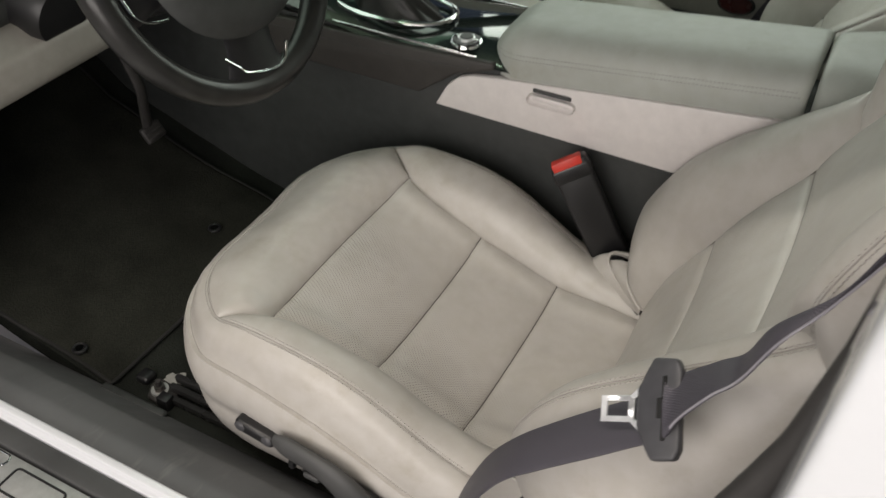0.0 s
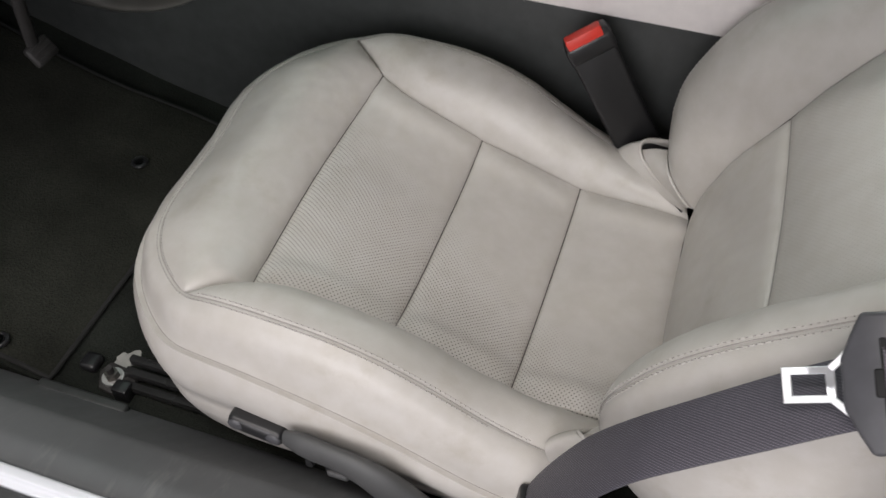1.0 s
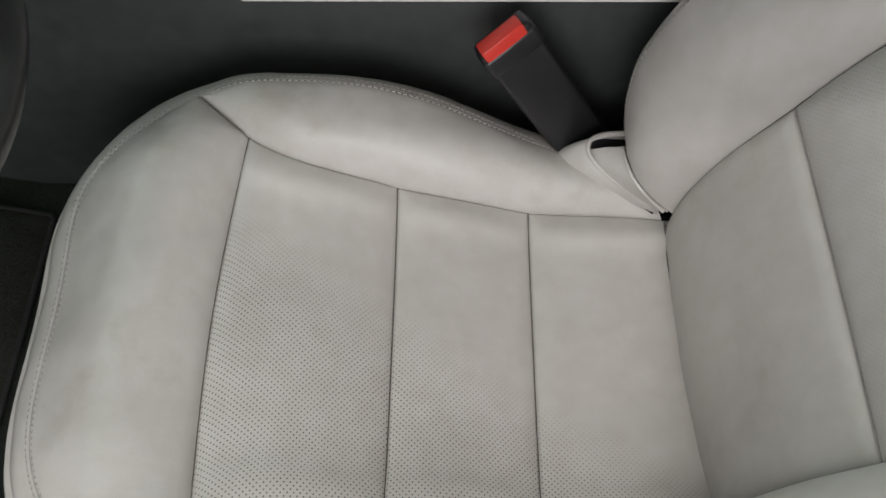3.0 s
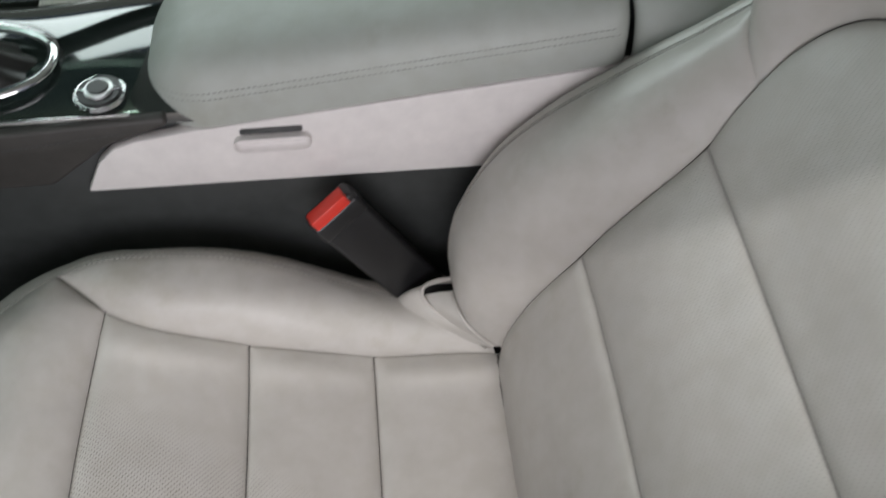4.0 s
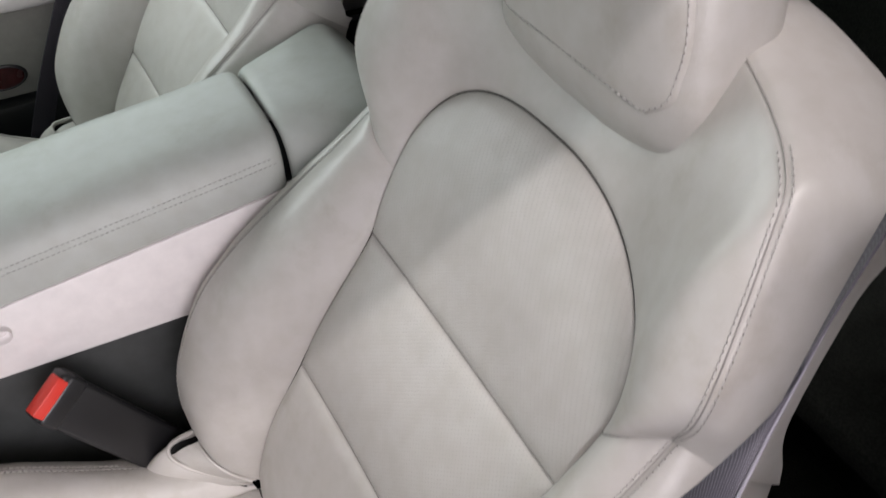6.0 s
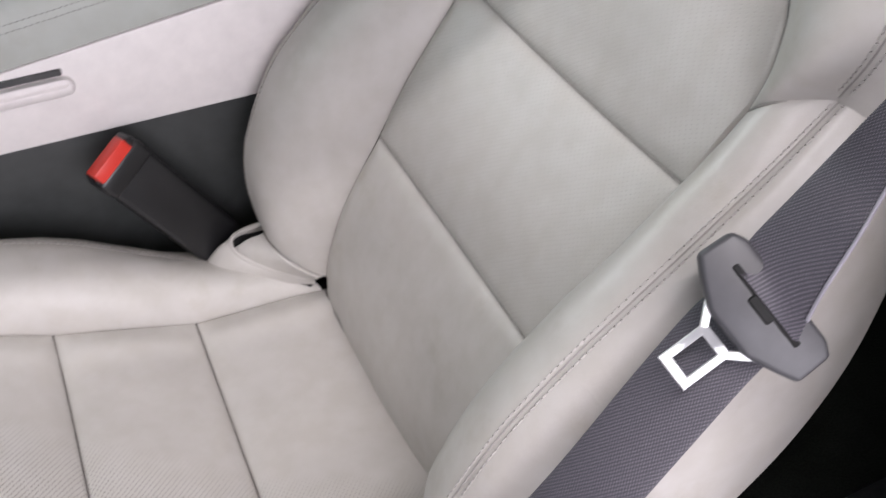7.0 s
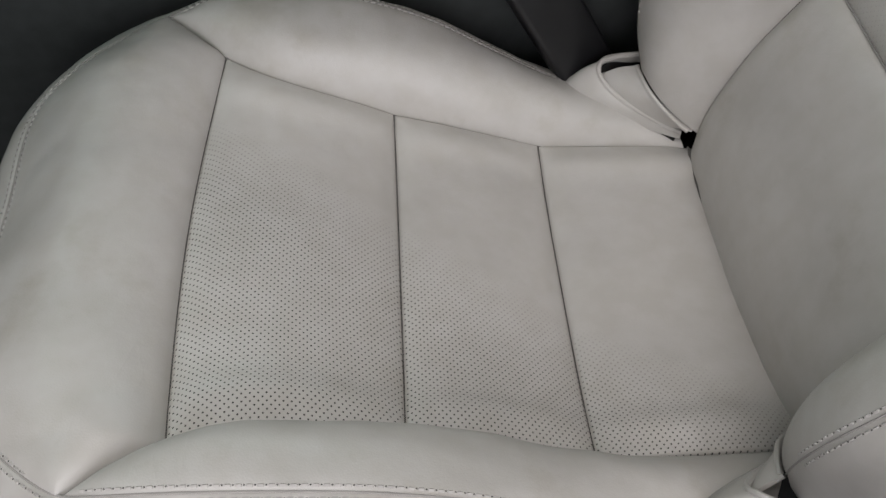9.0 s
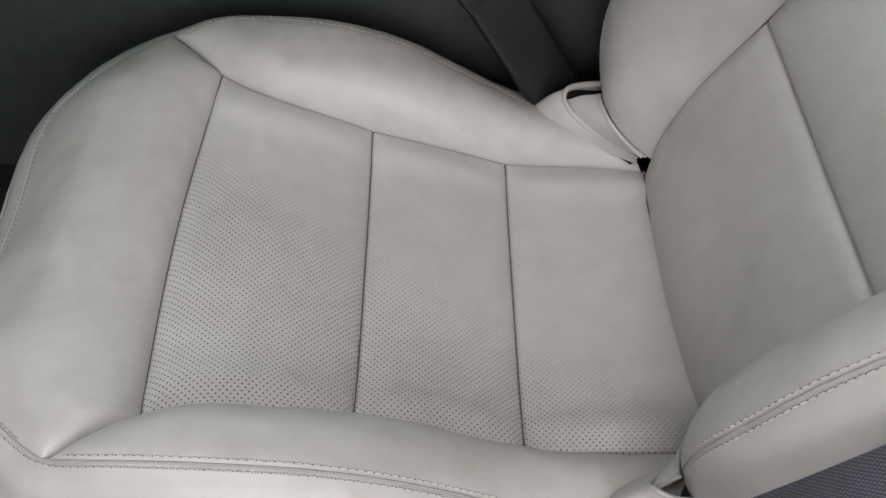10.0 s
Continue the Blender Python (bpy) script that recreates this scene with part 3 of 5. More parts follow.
def ridge_y(p, side):
    """Half width of the backrest at its bolster ridge; the console side bulges more."""
    return cr(p, RP, RYB) + (0.010 * np.exp(-((np.asarray(p) - 0.24) / 0.13) ** 2) if side > 0 else 0.0)


def back_bolster(side):
    def f(u, v):
        low = 0.034 + 0.006 * v
        p = low + (0.412 + 0.036 * v - low) * u
        ey, eq = side * insert_y(side, p), insert_q(p)
        ry, rq = ridge_y(p, side), cr(p, RP, RQ)
        dy, dq = ry - ey, rq - eq
        b = 0.26 * np.sin(np.pi * v) ** 0.9
        return on_back(p, side * (ey + dy * v - dq * b * 0.55), eq + dq * v + dy * b)
    return f


def back_side(side):
    def f(u, v):
        p = RP[0] + 0.07 + (RP[-1] - RP[0] - 0.07) * u
        ry, rq = ridge_y(p, side), cr(p, RP, RQ)
        a = v * np.pi * 0.5
        return on_back(p, side * (ry + 0.062 * np.sin(np.pi / 2 * v**0.58) * cr(p, [-0.03, 0.1, 0.3, 0.45], [0.45, 0.9, 1.0, 0.7 if side > 0 else 0.45])), rq - (rq + cr(p, [-0.03, 0.1, 0.3, 0.45], [0.11, 0.10, 0.075, 0.060] if side > 0 else [0.045, 0.050, 0.065, 0.060])) * v)
    return f


def shoulder(u, v):
    """The collar round the top of the insert; u from the insert outwards, v from one flank over the top to the other."""
    w = 2 * v - 1
    a = np.abs(w)
    sg = np.sign(w)
    th = a * np.pi / 2
    k = sg * np.clip(np.sin(th), 0, 1) ** 0.8
    ip_ = insert_top(k)
    iy = insert_y(k, ip_)
    oy = cr(a, RIM_A, RIM_Y)
    op = cr(a, RIM_A, RIM_P)
    y = iy + (sg * oy - iy) * u
    p = ip_ + (op - ip_) * u
    iq = insert_q(ip_) - hollow(ip_, k)
    oq = cr(a, RIM_A, RIM_Q)
    q = iq + (oq - iq) * u + cr(a, PAD_A, PAD_Q) * np.sin(np.pi * np.clip(u, 0, 1) ** 0.9)
    return on_back(p, y, q)


RIM_A = [0, 0.3, 0.55, 0.75, 0.9, 1.0]
RIM_Y = [0, 0.0863, 0.1889, 0.2158, 0.2338, 0.211]
RIM_P = [0.6736, 0.6548, 0.6188, 0.5769, 0.4789, 0.4402]
RIM_Q = [-0.0054, 0.0264, 0.0668, 0.0738, 0.0549, 0.019]
PAD_A = [0, 0.5, 0.75, 0.9, 1.0]
PAD_Q = [0.003, 0.011, 0.0224, 0.0168, 0.0148]


def shoulder_side(u, v):
    w = 2 * v - 1
    a, sg = np.abs(w), np.sign(w)
    y, p, q = cr(a, RIM_A, RIM_Y), cr(a, RIM_A, RIM_P), cr(a, RIM_A, RIM_Q)
    out = np.sin(np.pi / 2 * np.clip(u, 0, 1) ** 0.7)
    grow = cr(a, [0, 0.65, 0.8, 0.9, 1.0], [0.030, 0.034, 0.016, 0.013, 0.038])
    deep = cr(a, [0, 0.6, 0.85, 1.0], [0.060, 0.040, 0.008, 0.055])
    return on_back(p + grow * out * (1 - a) ** 0.5, sg * (y + grow * out * a), q - (q + deep) * u)


HEAD_V = [0, 0.04, 0.12, 0.25, 0.65, 0.92, 1.0]
HEAD_HALF = [0.075, 0.105, 0.115, 0.115, 0.092, 0.075, 0.045]
HEAD_DEEP = [0.018, 0.034, 0.046, 0.056, 0.055, 0.045, 0.015]


def head_mid(v):
    return cr(v, [0, 0.12, 0.3, 0.6, 1.0], [-0.005, 0.010, 0.030, 0.062, 0.090])


def head_face(u, v):
    """The stitched front of the headrest, lying on its body."""
    w = 2 * v - 1
    h = 0.10 + 0.80 * u
    half = cr(h, HEAD_V, HEAD_HALF)
    y = w * half * cr(u, [0, 0.06, 0.15, 0.3, 0.5, 0.7, 1.0], [0.72, 0.85, 0.90, 0.90, 0.80, 0.70, 0.60])
    q = head_mid(h) + cr(h, HEAD_V, HEAD_DEEP) * np.clip(1 - np.abs(y / half) ** 3.2, 0, 1) ** 0.31 + 0.003
    return on_back(0.560 + 0.27 * h, y, q)


def head_body(u, v):
    """u round the section, v up the headrest."""
    th = 2 * np.pi * u
    c, s = np.cos(th), np.sin(th)
    y = cr(v, HEAD_V, HEAD_HALF) * np.sign(c) * np.abs(c) ** 0.62
    q = head_mid(v) + cr(v, HEAD_V, HEAD_DEEP) * np.sign(s) * np.abs(s) ** 0.62
    return on_back(0.560 + 0.27 * v, y, q)


def loft(a, b, bulge=0.0, up=(0, 0, 1)):
    """A surface between two lines of places."""
    a, b = np.array(a, float), np.array(b, float)
    ta, tb = np.linspace(0, 1, len(a)), np.linspace(0, 1, len(b))
    def f(u, v):
        pa = np.stack([cr(u, ta, a[:, k]) for k in range(3)], -1)
        pb = np.stack([cr(u, tb, b[:, k]) for k in range(3)], -1)
        return pa + (pb - pa) * v[..., None] + bulge * np.sin(np.pi * v)[..., None] * np.array(up, float)
    return f


CUFF_RIM = [(-0.040, 0.208, 0.172), (-0.066, 0.206, 0.172), (-0.080, 0.199, 0.172), (-0.081, 0.190, 0.163), (-0.067, 0.176, 0.152), (-0.042, 0.160, 0.142), (-0.016, 0.146, 0.135)]
CUFF_BASE = [(-0.072, 0.216, 0.100), (-0.096, 0.214, 0.125), (-0.108, 0.207, 0.146), (-0.104, 0.192, 0.146), (-0.083, 0.176, 0.137), (-0.050, 0.161, 0.131), (-0.016, 0.145, 0.128)]


def build_seat(place):
    seat = thing("car_seat", place, "light grey leather sports seat with perforated inserts and twin stitching", "car seat", "car seats")
    P = lambda name, me, mat=leather, label="": shift(part(name, me, mat, None, label), seat)
    def shift(ob, parent):
        ob.parent = parent
        return ob
    sew = []
    # cushion
    for a, b in zip(SEAMS[:-1], SEAMS[1:]):
        me, top, nrm = shell("cushion_panel", insert_panel(a, b), 56, 90, (0, 0, 1), (0.005, 0.005, 0.004, 0.004), 0.017, 0.003, wave=0.0007, sink=(0, 0, 1))
        P("cushion_panel", me, leather_perf, "perforated leather cushion panel")
    me, top, nrm = shell("cushion_front", front_panel, 50, 120, (0, 0, 1), (0.0035, 0.002, 0, 0), 0.010, wave=0.0012, sink=(0, 0, 1))
    P("cushion_front", me)
    sew.append(inset_row(top, nrm, "u1", 0.0034, 0.06, 0.94))
    for side in (1, -1):
        me, top, nrm = shell("cushion_bolster", bolster_panel(side), 110, 30, (0, 0, 1), (0, 0, 0.0035, 0.002), 0.010, wave=0.0012, sink=(0, 0, 1))
        P("cushion_bolster", me)
        sew.append(inset_row(top, nrm, "v1", 0.0034, 0.05, 0.80))
    me, top, nrm = shell("cushion_side", skirt_panel(False), 260, 22, (0, 0, 0.2), (0, 0, 0.002, 0.0015), 0.008, wave=0.0012, sink=(0, 0, 1))
    P("cushion_side", skirt_fix(me))
    sew.append(inset_row(top, nrm, "v0", 0.0034, 0.12, 0.88))
    me, top2, nrm2 = shell("cushion_skirt", skirt_panel(True), 260, 22, (0, 0, 0.2), (0, 0, 0.0015, 0), 0.008, wave=0.0012, sink=(0, 0, 1))
    P("cushion_skirt", skirt_fix(me))
    sew.append(inset_row(top2, nrm2, "v0", 0.0045, 0.12, 0.97))
    low = np.array([0, 0, 0.0042])
    w = np.linspace(-1, 1, 60)
    # thin dark cords in the grooves paint the shade of the seams
    for x in SEAMS[:3]:
        y = w * cr(x, EX, EY)
        bow = 0.011 * (1 - w**2) if x == SEAMS[0] else 0 * w
        P("seam", tube("seam", np.stack([x - bow, y, cr(x, EX, EZ) - dish(w)], 1) - low, 0.00085, 6), seam_dark)
    # dark cord laid along the crease as its painted shade
    P("crease_shade", tube("crease_shade", np.stack([-0.002 - 0.007 * w + 0.008 * np.clip(-w, 0, 1), w * 0.140, 0.1235 - 0.0112 * (1 - np.abs(w) ** 3.6)], 1), 0.0008 + 0.0026 * (1 - w**6), 8), seam_dark, "dark cord for the shade between cushion and backrest")
    x = np.linspace(EX[0], EX[-1], 90)
    for side in (1, -1):
        P("seam", tube("seam", np.stack([x, side * cr(x, EX, EY), cr(x, EX, EZ)], 1) - low, 0.0008, 6), seam_dark)
    P("seam", tube("seam", RAIL[10:-10] - np.array([0, 0, 0.0015]), 0.0008, 6), seam_soft)
    P("seam", tube("seam", resample(top2[20:-6, 0], 0.004) + np.array([0, 0, 0.0002]), 0.0007, 6), seam_soft)
    P("cushion_base", prism([(-0.46, -0.18), (-0.46, 0.18), (0.1, 0.17), (0.1, -0.17)], 0.06, 0.10, 2), void_black, "black cushion pan")
    # backrest
    for a, b, last in ((-0.055, 0.196, False), (0.196, 0.352, False), (0.352, 0.53, True)):
        me, top, nrm = shell("backrest_panel", back_panel(a, b, last), 56, 90, FORWARD, (0.0045, 0.0045, 0.0035, 0.0035), 0.015, 0.003, wave=0.0007, sink=FORWARD)
        P("backrest_panel", me, leather if a < 0 else leather_back, "plain leather backrest panel" if a < 0 else "perforated leather backrest panel")
    w = np.linspace(-1, 1, 60)
    for p in (0.196, 0.352):
        P("seam", tube("seam", on_back(cross_seam(p, w), insert_y(w, p), insert_q(cross_seam(p, w)) - hollow(p, w) - 0.0030), 0.0008, 6), seam_soft)
    w = np.sin(np.linspace(-np.pi / 2, np.pi / 2, 120))
    P("seam", tube("seam", on_back(insert_top(w), insert_y(w, insert_top(w)), insert_q(insert_top(w)) - hollow(insert_top(w), w) - 0.0026), 0.0009, 6, 1.0, FORWARD), seam_dark)
    for side in (1, -1):
        me, top, nrm = shell("backrest_bolster", back_bolster(side), 110, 30, FORWARD, (0, 0.003, 0.0035, 0.002), 0.010, wave=0.0008, sink=FORWARD)
        P("backrest_bolster", me)
        sew.append(inset_row(top, nrm, "v1", 0.0034, 0.12, 0.99))
        me, top, nrm = shell("backrest_side", back_side(side), 110, 24, (0, side, 0), (0, 0.003, 0.002, 0), 0.010, wave=0.0008, sink=FORWARD)
        P("backrest_side", me)
        sew.append(inset_row(top, nrm, "v0", 0.0034, 0.12, 0.99))
        w = np.linspace(0.03, 0.448, 80)
        P("seam", tube("seam", on_back(w, side * ridge_y(w, side), cr(w, RP, RQ) - 0.0014), 0.0006, 6), seam_soft)
        w = np.linspace(-0.04, 0.407, 80)
        P("seam", tube("seam", on_back(w, insert_y(side, w), insert_q(w) - 0.0028), 0.0010, 6), seam_dark)
    me, top, nrm = shell("shoulder_collar", shoulder, 40, 120, FORWARD, (0.0035, 0.002, 0.003, 0.003), 0.010, wave=0.0008, sink=FORWARD)
    P("shoulder_collar", me)
    for v in (0.0, 1.0):
        u = np.linspace(0.12, 0.98, 40)
        P("seam", tube("seam", shoulder(u, np.full(40, v)) - FORWARD * 0.0012, 0.0009, 6, 1.0, FORWARD), seam_soft)
    for lo, hi in ((0.02, 0.30), (0.70, 0.98)):
        sew.append(inset_row(top, nrm, "u1", 0.0034, lo, hi))
    for side in (1, -1):
        a = np.linspace(0.25, 0.99, 60)
        P("seam", tube("seam", on_back(cr(a, RIM_A, RIM_P), side * cr(a, RIM_A, RIM_Y), cr(a, RIM_A, RIM_Q) - 0.0014), 0.0006, 6, 1.0, FORWARD), seam_soft)
    me, top, nrm = shell("shoulder_side", shoulder_side, 24, 120, (0, 0, 0.5), (0.002, 0, 0.003, 0.003), 0.010, wave=0.0008, sink=FORWARD)
    P("shoulder_side", skirt_fix(me))
    for lo, hi in ((0.02, 0.30), (0.70, 0.98)):
        sew.append(inset_row(top, nrm, "u0", 0.0034, lo, hi))
    me, top, nrm = shell("headrest", head_body, 72, 40, (0, 0, 0), (0, 0, 0, 0), wave=0.0005)
    P("headrest", me)
    me, top, nrm = shell("headrest_face", head_face, 60, 60, FORWARD, (0.003, 0.003, 0.003, 0.003), 0.010, 0.002)
    P("headrest_face", me)
    edge = np.concatenate([top[::-1, 0], top[0], top[:, -1]])
    P("seam", tube("seam", resample(edge, 0.004), 0.0008, 6, 1.0, FORWARD), seam_soft)
    for e in ("u0", "v0", "v1"):
        sew.append(inset_row(top, nrm, e, 0.006))
    # folded leather cuffs at the hinges
    for side in (1, -1):
        m = np.array([1, side, 1])
        # the cuff on the door side sits a little further back
        back = np.array([0.020 if side < 0 else 0.0, 0, 0])
        me, top, nrm = shell("hinge_cuff", loft(np.array(CUFF_RIM) * m + back, np.array(CUFF_BASE) * m + back, 0.004), 40, 14, (0, 0, 1), (0, 0, 0, 0), thick=0.003)
        cuff = P("hinge_cuff", me, leather, "folded leather cuff round the hinge gap")
        rim = np.array([[cr(t, np.linspace(0, 1, 7), np.array(CUFF_RIM)[:, k]) for k in range(3)] for t in np.linspace(0, 1, 50)]) * m + back
        centre = np.array([-0.045, 0.178, 0.135]) * m + back
        ring = np.array(CUFF_RIM) * m + back
        deep = centre + (ring - centre) * 0.75 - np.array([0, 0, 0.032])
        ring = centre + (ring - centre) * 0.955 - np.array([0, 0, 0.003])
        # black sheet that paints the darkness inside the cuff's opening
        P("cuff_dark", shell("cuff_dark", loft(ring, deep), 40, 8, (0, 0, 1), (0, 0, 0, 0), thick=0.001)[0], void_black, "black sheet for the dark inside the cuff's opening")
        P("cuff_rim", tube("cuff_rim", rim, 0.0022, 8))
        edge = back_bolster(side)(np.zeros(8), np.linspace(1.0, 0.06, 8)) - np.array([0, 0, 0.003])
        rim_in = (rim - back)[20:48:4] * np.array([1, 1, 1]) - np.array([0, 0, 0.009]) + back
        me, _, _ = shell("cuff_tongue", loft(edge, rim_in, 0.004), 30, 12, (0, 0, 1), (0, 0, 0, 0), thick=0.003)
        P("cuff_tongue", me)
        P("cuff_welt", tube("cuff_welt", resample(edge, 0.003) + np.array([-0.002, 0, 0]), 0.0019, 8))
        P("cuff_welt", tube("cuff_welt", np.linspace(edge[0], rim_in[0], 10), 0.0018, 8))
        # solid black block, filling the gap with the same painted dark
        P("gap_block", boxed((-0.075, min(0.165 * side, 0.195 * side), 0.07), (-0.03, max(0.165 * side, 0.195 * side), 0.112), 0.01), void_black, "black block for the dark gap inside the cuff")
    # back shell
    P("back_shell", back_shell(), leather)
    ob = P("stitching", stitches("stitching", sew), thread, "grey twin stitching")
    tagged(ob, kind="stuff")
    ob = P("needle_dimple", stitch_holes("needle_dimple", sew), seam_dark, "dark needle holes between the stitches")
    tagged(ob, kind="stuff")
    return seat


def skirt_fix(me):
    bm = bmesh.new()
    bm.from_mesh(me)
    bmesh.ops.recalc_face_normals(bm, faces=bm.faces)
    bm.to_mesh(me)
    bm.free()
    return me


def back_shell():
    def f(u, v):
        w = 2 * v - 1
        p = 0.0 + 0.64 * u
        half = cr(u, [0, 0.2, 0.7, 0.9, 1.0], [0.18, 0.22, 0.226, 0.19, 0.12])
        return on_back(p, w * half, -0.042 - 0.02 * np.sqrt(np.clip(1 - w**2, 0, 1)) - 0.03 * (1 - u))
    return shell("back_shell", f, 30, 30, -FORWARD, (0, 0, 0, 0), thick=0.03)[0]


SEAT_AT = (0.0, 0.0135, 0.0)
driver_seat = build_seat(SEAT_AT)
passenger_seat = copy_thing(driver_seat, Matrix.Translation((0.0, 0.70, 0.0)))
tagged(driver_seat, "light grey leather driver's seat, worn, with perforated inserts")
tagged(passenger_seat, "light grey leather passenger seat beyond the centre console")


# ---- centre console ----
console = thing("centre_console", (-0.2, 0.354, 0.0), "centre console with pale padded armrest and glossy black shift panel", "console", kind="structure")
CONSOLE_SHIFT = Matrix.Translation((0.002, 0.008, 0.006))
part("console_side", prism([(-1.2, 0.0), (-1.2, 0.52), (-0.9, 0.46), (-0.62, 0.40), (-0.46, 0.362), (-0.30, 0.376), (0.235, 0.376), (0.235, 0.0)], 0.272, 0.44, 1, 0.006, 2), dark_plastic, console, "dark grey textured console side")
part("trim_panel", prism([(-0.392, 0.289), (-0.372, 0.326), (-0.355, 0.342), (-0.335, 0.350), (-0.285, 0.358), (0.104, 0.402), (0.225, 0.413), (0.225, 0.284), (0.0, 0.284)], 0.258, 0.271, 1, 0.003, 2), trim_plastic, console, "pale plastic side trim panel")


def armrest(u, v):
    """u along the lid, v across over the top."""
    x = -0.325 + 0.429 * u
    th = (v - 0.5) * np.pi
    half = 0.085 * np.clip(1 - np.clip((0.18 - u) / 0.18, 0, 1) ** 2.5, 0.0, 1) ** 0.45
    base = 0.354 + 0.050 * u
    rise = 0.068 * np.clip(1 - np.clip((0.14 - u) / 0.14, 0, 1) ** 2.2, 0.0, 1) ** 0.5 - 0.006 * u
    s, c = np.sin(th), np.cos(th)
    y = 0.344 + half * np.sign(s) * np.abs(s) ** 0.55
    z = base + rise * np.abs(c) ** 0.60
    return np.stack([x, y, z], -1)


me, top, nrm = shell("armrest_lid", armrest, 90, 90, (0, 0, 1), (0, 0.006, 0, 0), 0.012, wave=0.0006)
lid = part("armrest_lid", me, leather_arm, console, "padded pale leather armrest lid")
part("lid_stitching", stitches("lid_stitching", [inset_row(top, nrm, e, d, 0.03, 0.985) for e in ("v0", "v1") for d in (0.030, 0.036)], pitch=0.005, length=0.0038, r=0.0006), lid_thread, lid, "fine twin stitching", "stuff")


def rear_rest(u, v):
    x = 0.108 + 0.135 * u
    th = (v - 0.5) * np.pi
    s, c = np.sin(th), np.cos(th)
    y = 0.346 + (0.086 + 0.06 * u) * np.sign(s) * np.abs(s) ** 0.55
    z = 0.38 + (0.084 + 0.02 * u) * np.abs(c) ** 0.60 * (1 - 0.35 * np.clip((u - 0.7) / 0.3, 0, 1) ** 2)
    return np.stack([x, y, z], -1)


part("rear_armrest", shell("rear_armrest", rear_rest, 40, 70, (0, 0, 1), (0.006, 0, 0, 0), 0.012, wave=0.0006)[0], leather_arm, console, "padded pale leather rear section")
def gloss_panel(u, v):
    x = -0.70 + 0.44 * u
    w = 2 * v - 1
    z = 0.380 + 0.028 * np.clip((-0.45 - x) / 0.25, 0, 1) ** 1.5 + 0.008 * (1 - w**2) + 0.004 * np.sin(9 * u)
    return np.stack([x, 0.354 + 0.092 * w, z - 0.016 * np.abs(w) ** 6], -1)


part("shift_panel", shell("shift_panel", gloss_panel, 60, 40, (0, 0, 1), (0, 0, 0, 0), thick=0.012)[0], gloss_black, console, "glossy black shift panel")


# ---- buckle ----
def build_buckle():
    b = thing("belt_buckle", (-0.12, 0.235, 0.15), "black seat belt buckle with a red release button", "buckle")
    m = Matrix.Translation((-0.104, 0.237, 0.176)) @ Matrix.Rotation(radians(-30), 4, "Y") @ Matrix.Rotation(radians(24), 4, "Z")
    part("housing", boxed((-0.026, -0.012, -0.10), (0.026, 0.012, 0.128), 0.005, 3, m), black_plastic, b)
    part("collar", boxed((-0.0275, -0.0135, 0.098), (0.0275, 0.0135, 0.122), 0.005, 3, m), black_plastic, b)
    part("button", boxed((-0.023, -0.0128, 0.108), (0.019, 0.004, 0.1315), 0.002, 2, m), red_plastic, b, "red release button")
    return b


build_buckle()


# ---- seat belt ----
BELT_IN = [(-0.097, -0.222, 0.112), (-0.090, -0.228, 0.150), (-0.074, -0.235, 0.205), (-0.050, -0.242, 0.268), (-0.021, -0.247, 0.318), (0.010, -0.246, 0.354), (0.052, -0.239, 0.393), (0.085, -0.234, 0.421), (0.103, -0.236, 0.440)]
BELT_OUT = [(-0.087, -0.262, 0.104), (-0.079, -0.271, 0.140), (-0.064, -0.283, 0.192), (-0.043, -0.292, 0.257), (-0.016, -0.295, 0.311), (0.014, -0.291, 0.341), (0.057, -0.284, 0.378), (0.093, -0.279, 0.411), (0.110, -0.280, 0.428)]
UPPER_IN = [(0.100, -0.238, 0.452), (0.109, -0.238, 0.465), (0.131, -0.238, 0.489), (0.147, -0.238, 0.506), (0.1592, -0.2506, 0.55), (0.1905, -0.2566, 0.5992), (0.2163, -0.2548, 0.6613), (0.2354, -0.2594, 0.7513)]
UPPER_OUT = [(0.108, -0.284, 0.443), (0.117, -0.281, 0.459), (0.134, -0.277, 0.490), (0.149, -0.271, 0.508), (0.166, -0.2681, 0.551), (0.1898, -0.2587, 0.5891), (0.2221, -0.2495, 0.6622), (0.2407, -0.2519, 0.7542)]


# paler than the webbing: the lit rim of the belt's edge, as colour
selvedge = simple("selvedge", (0.26, 0.25, 0.28), 0.4, fine=2500)


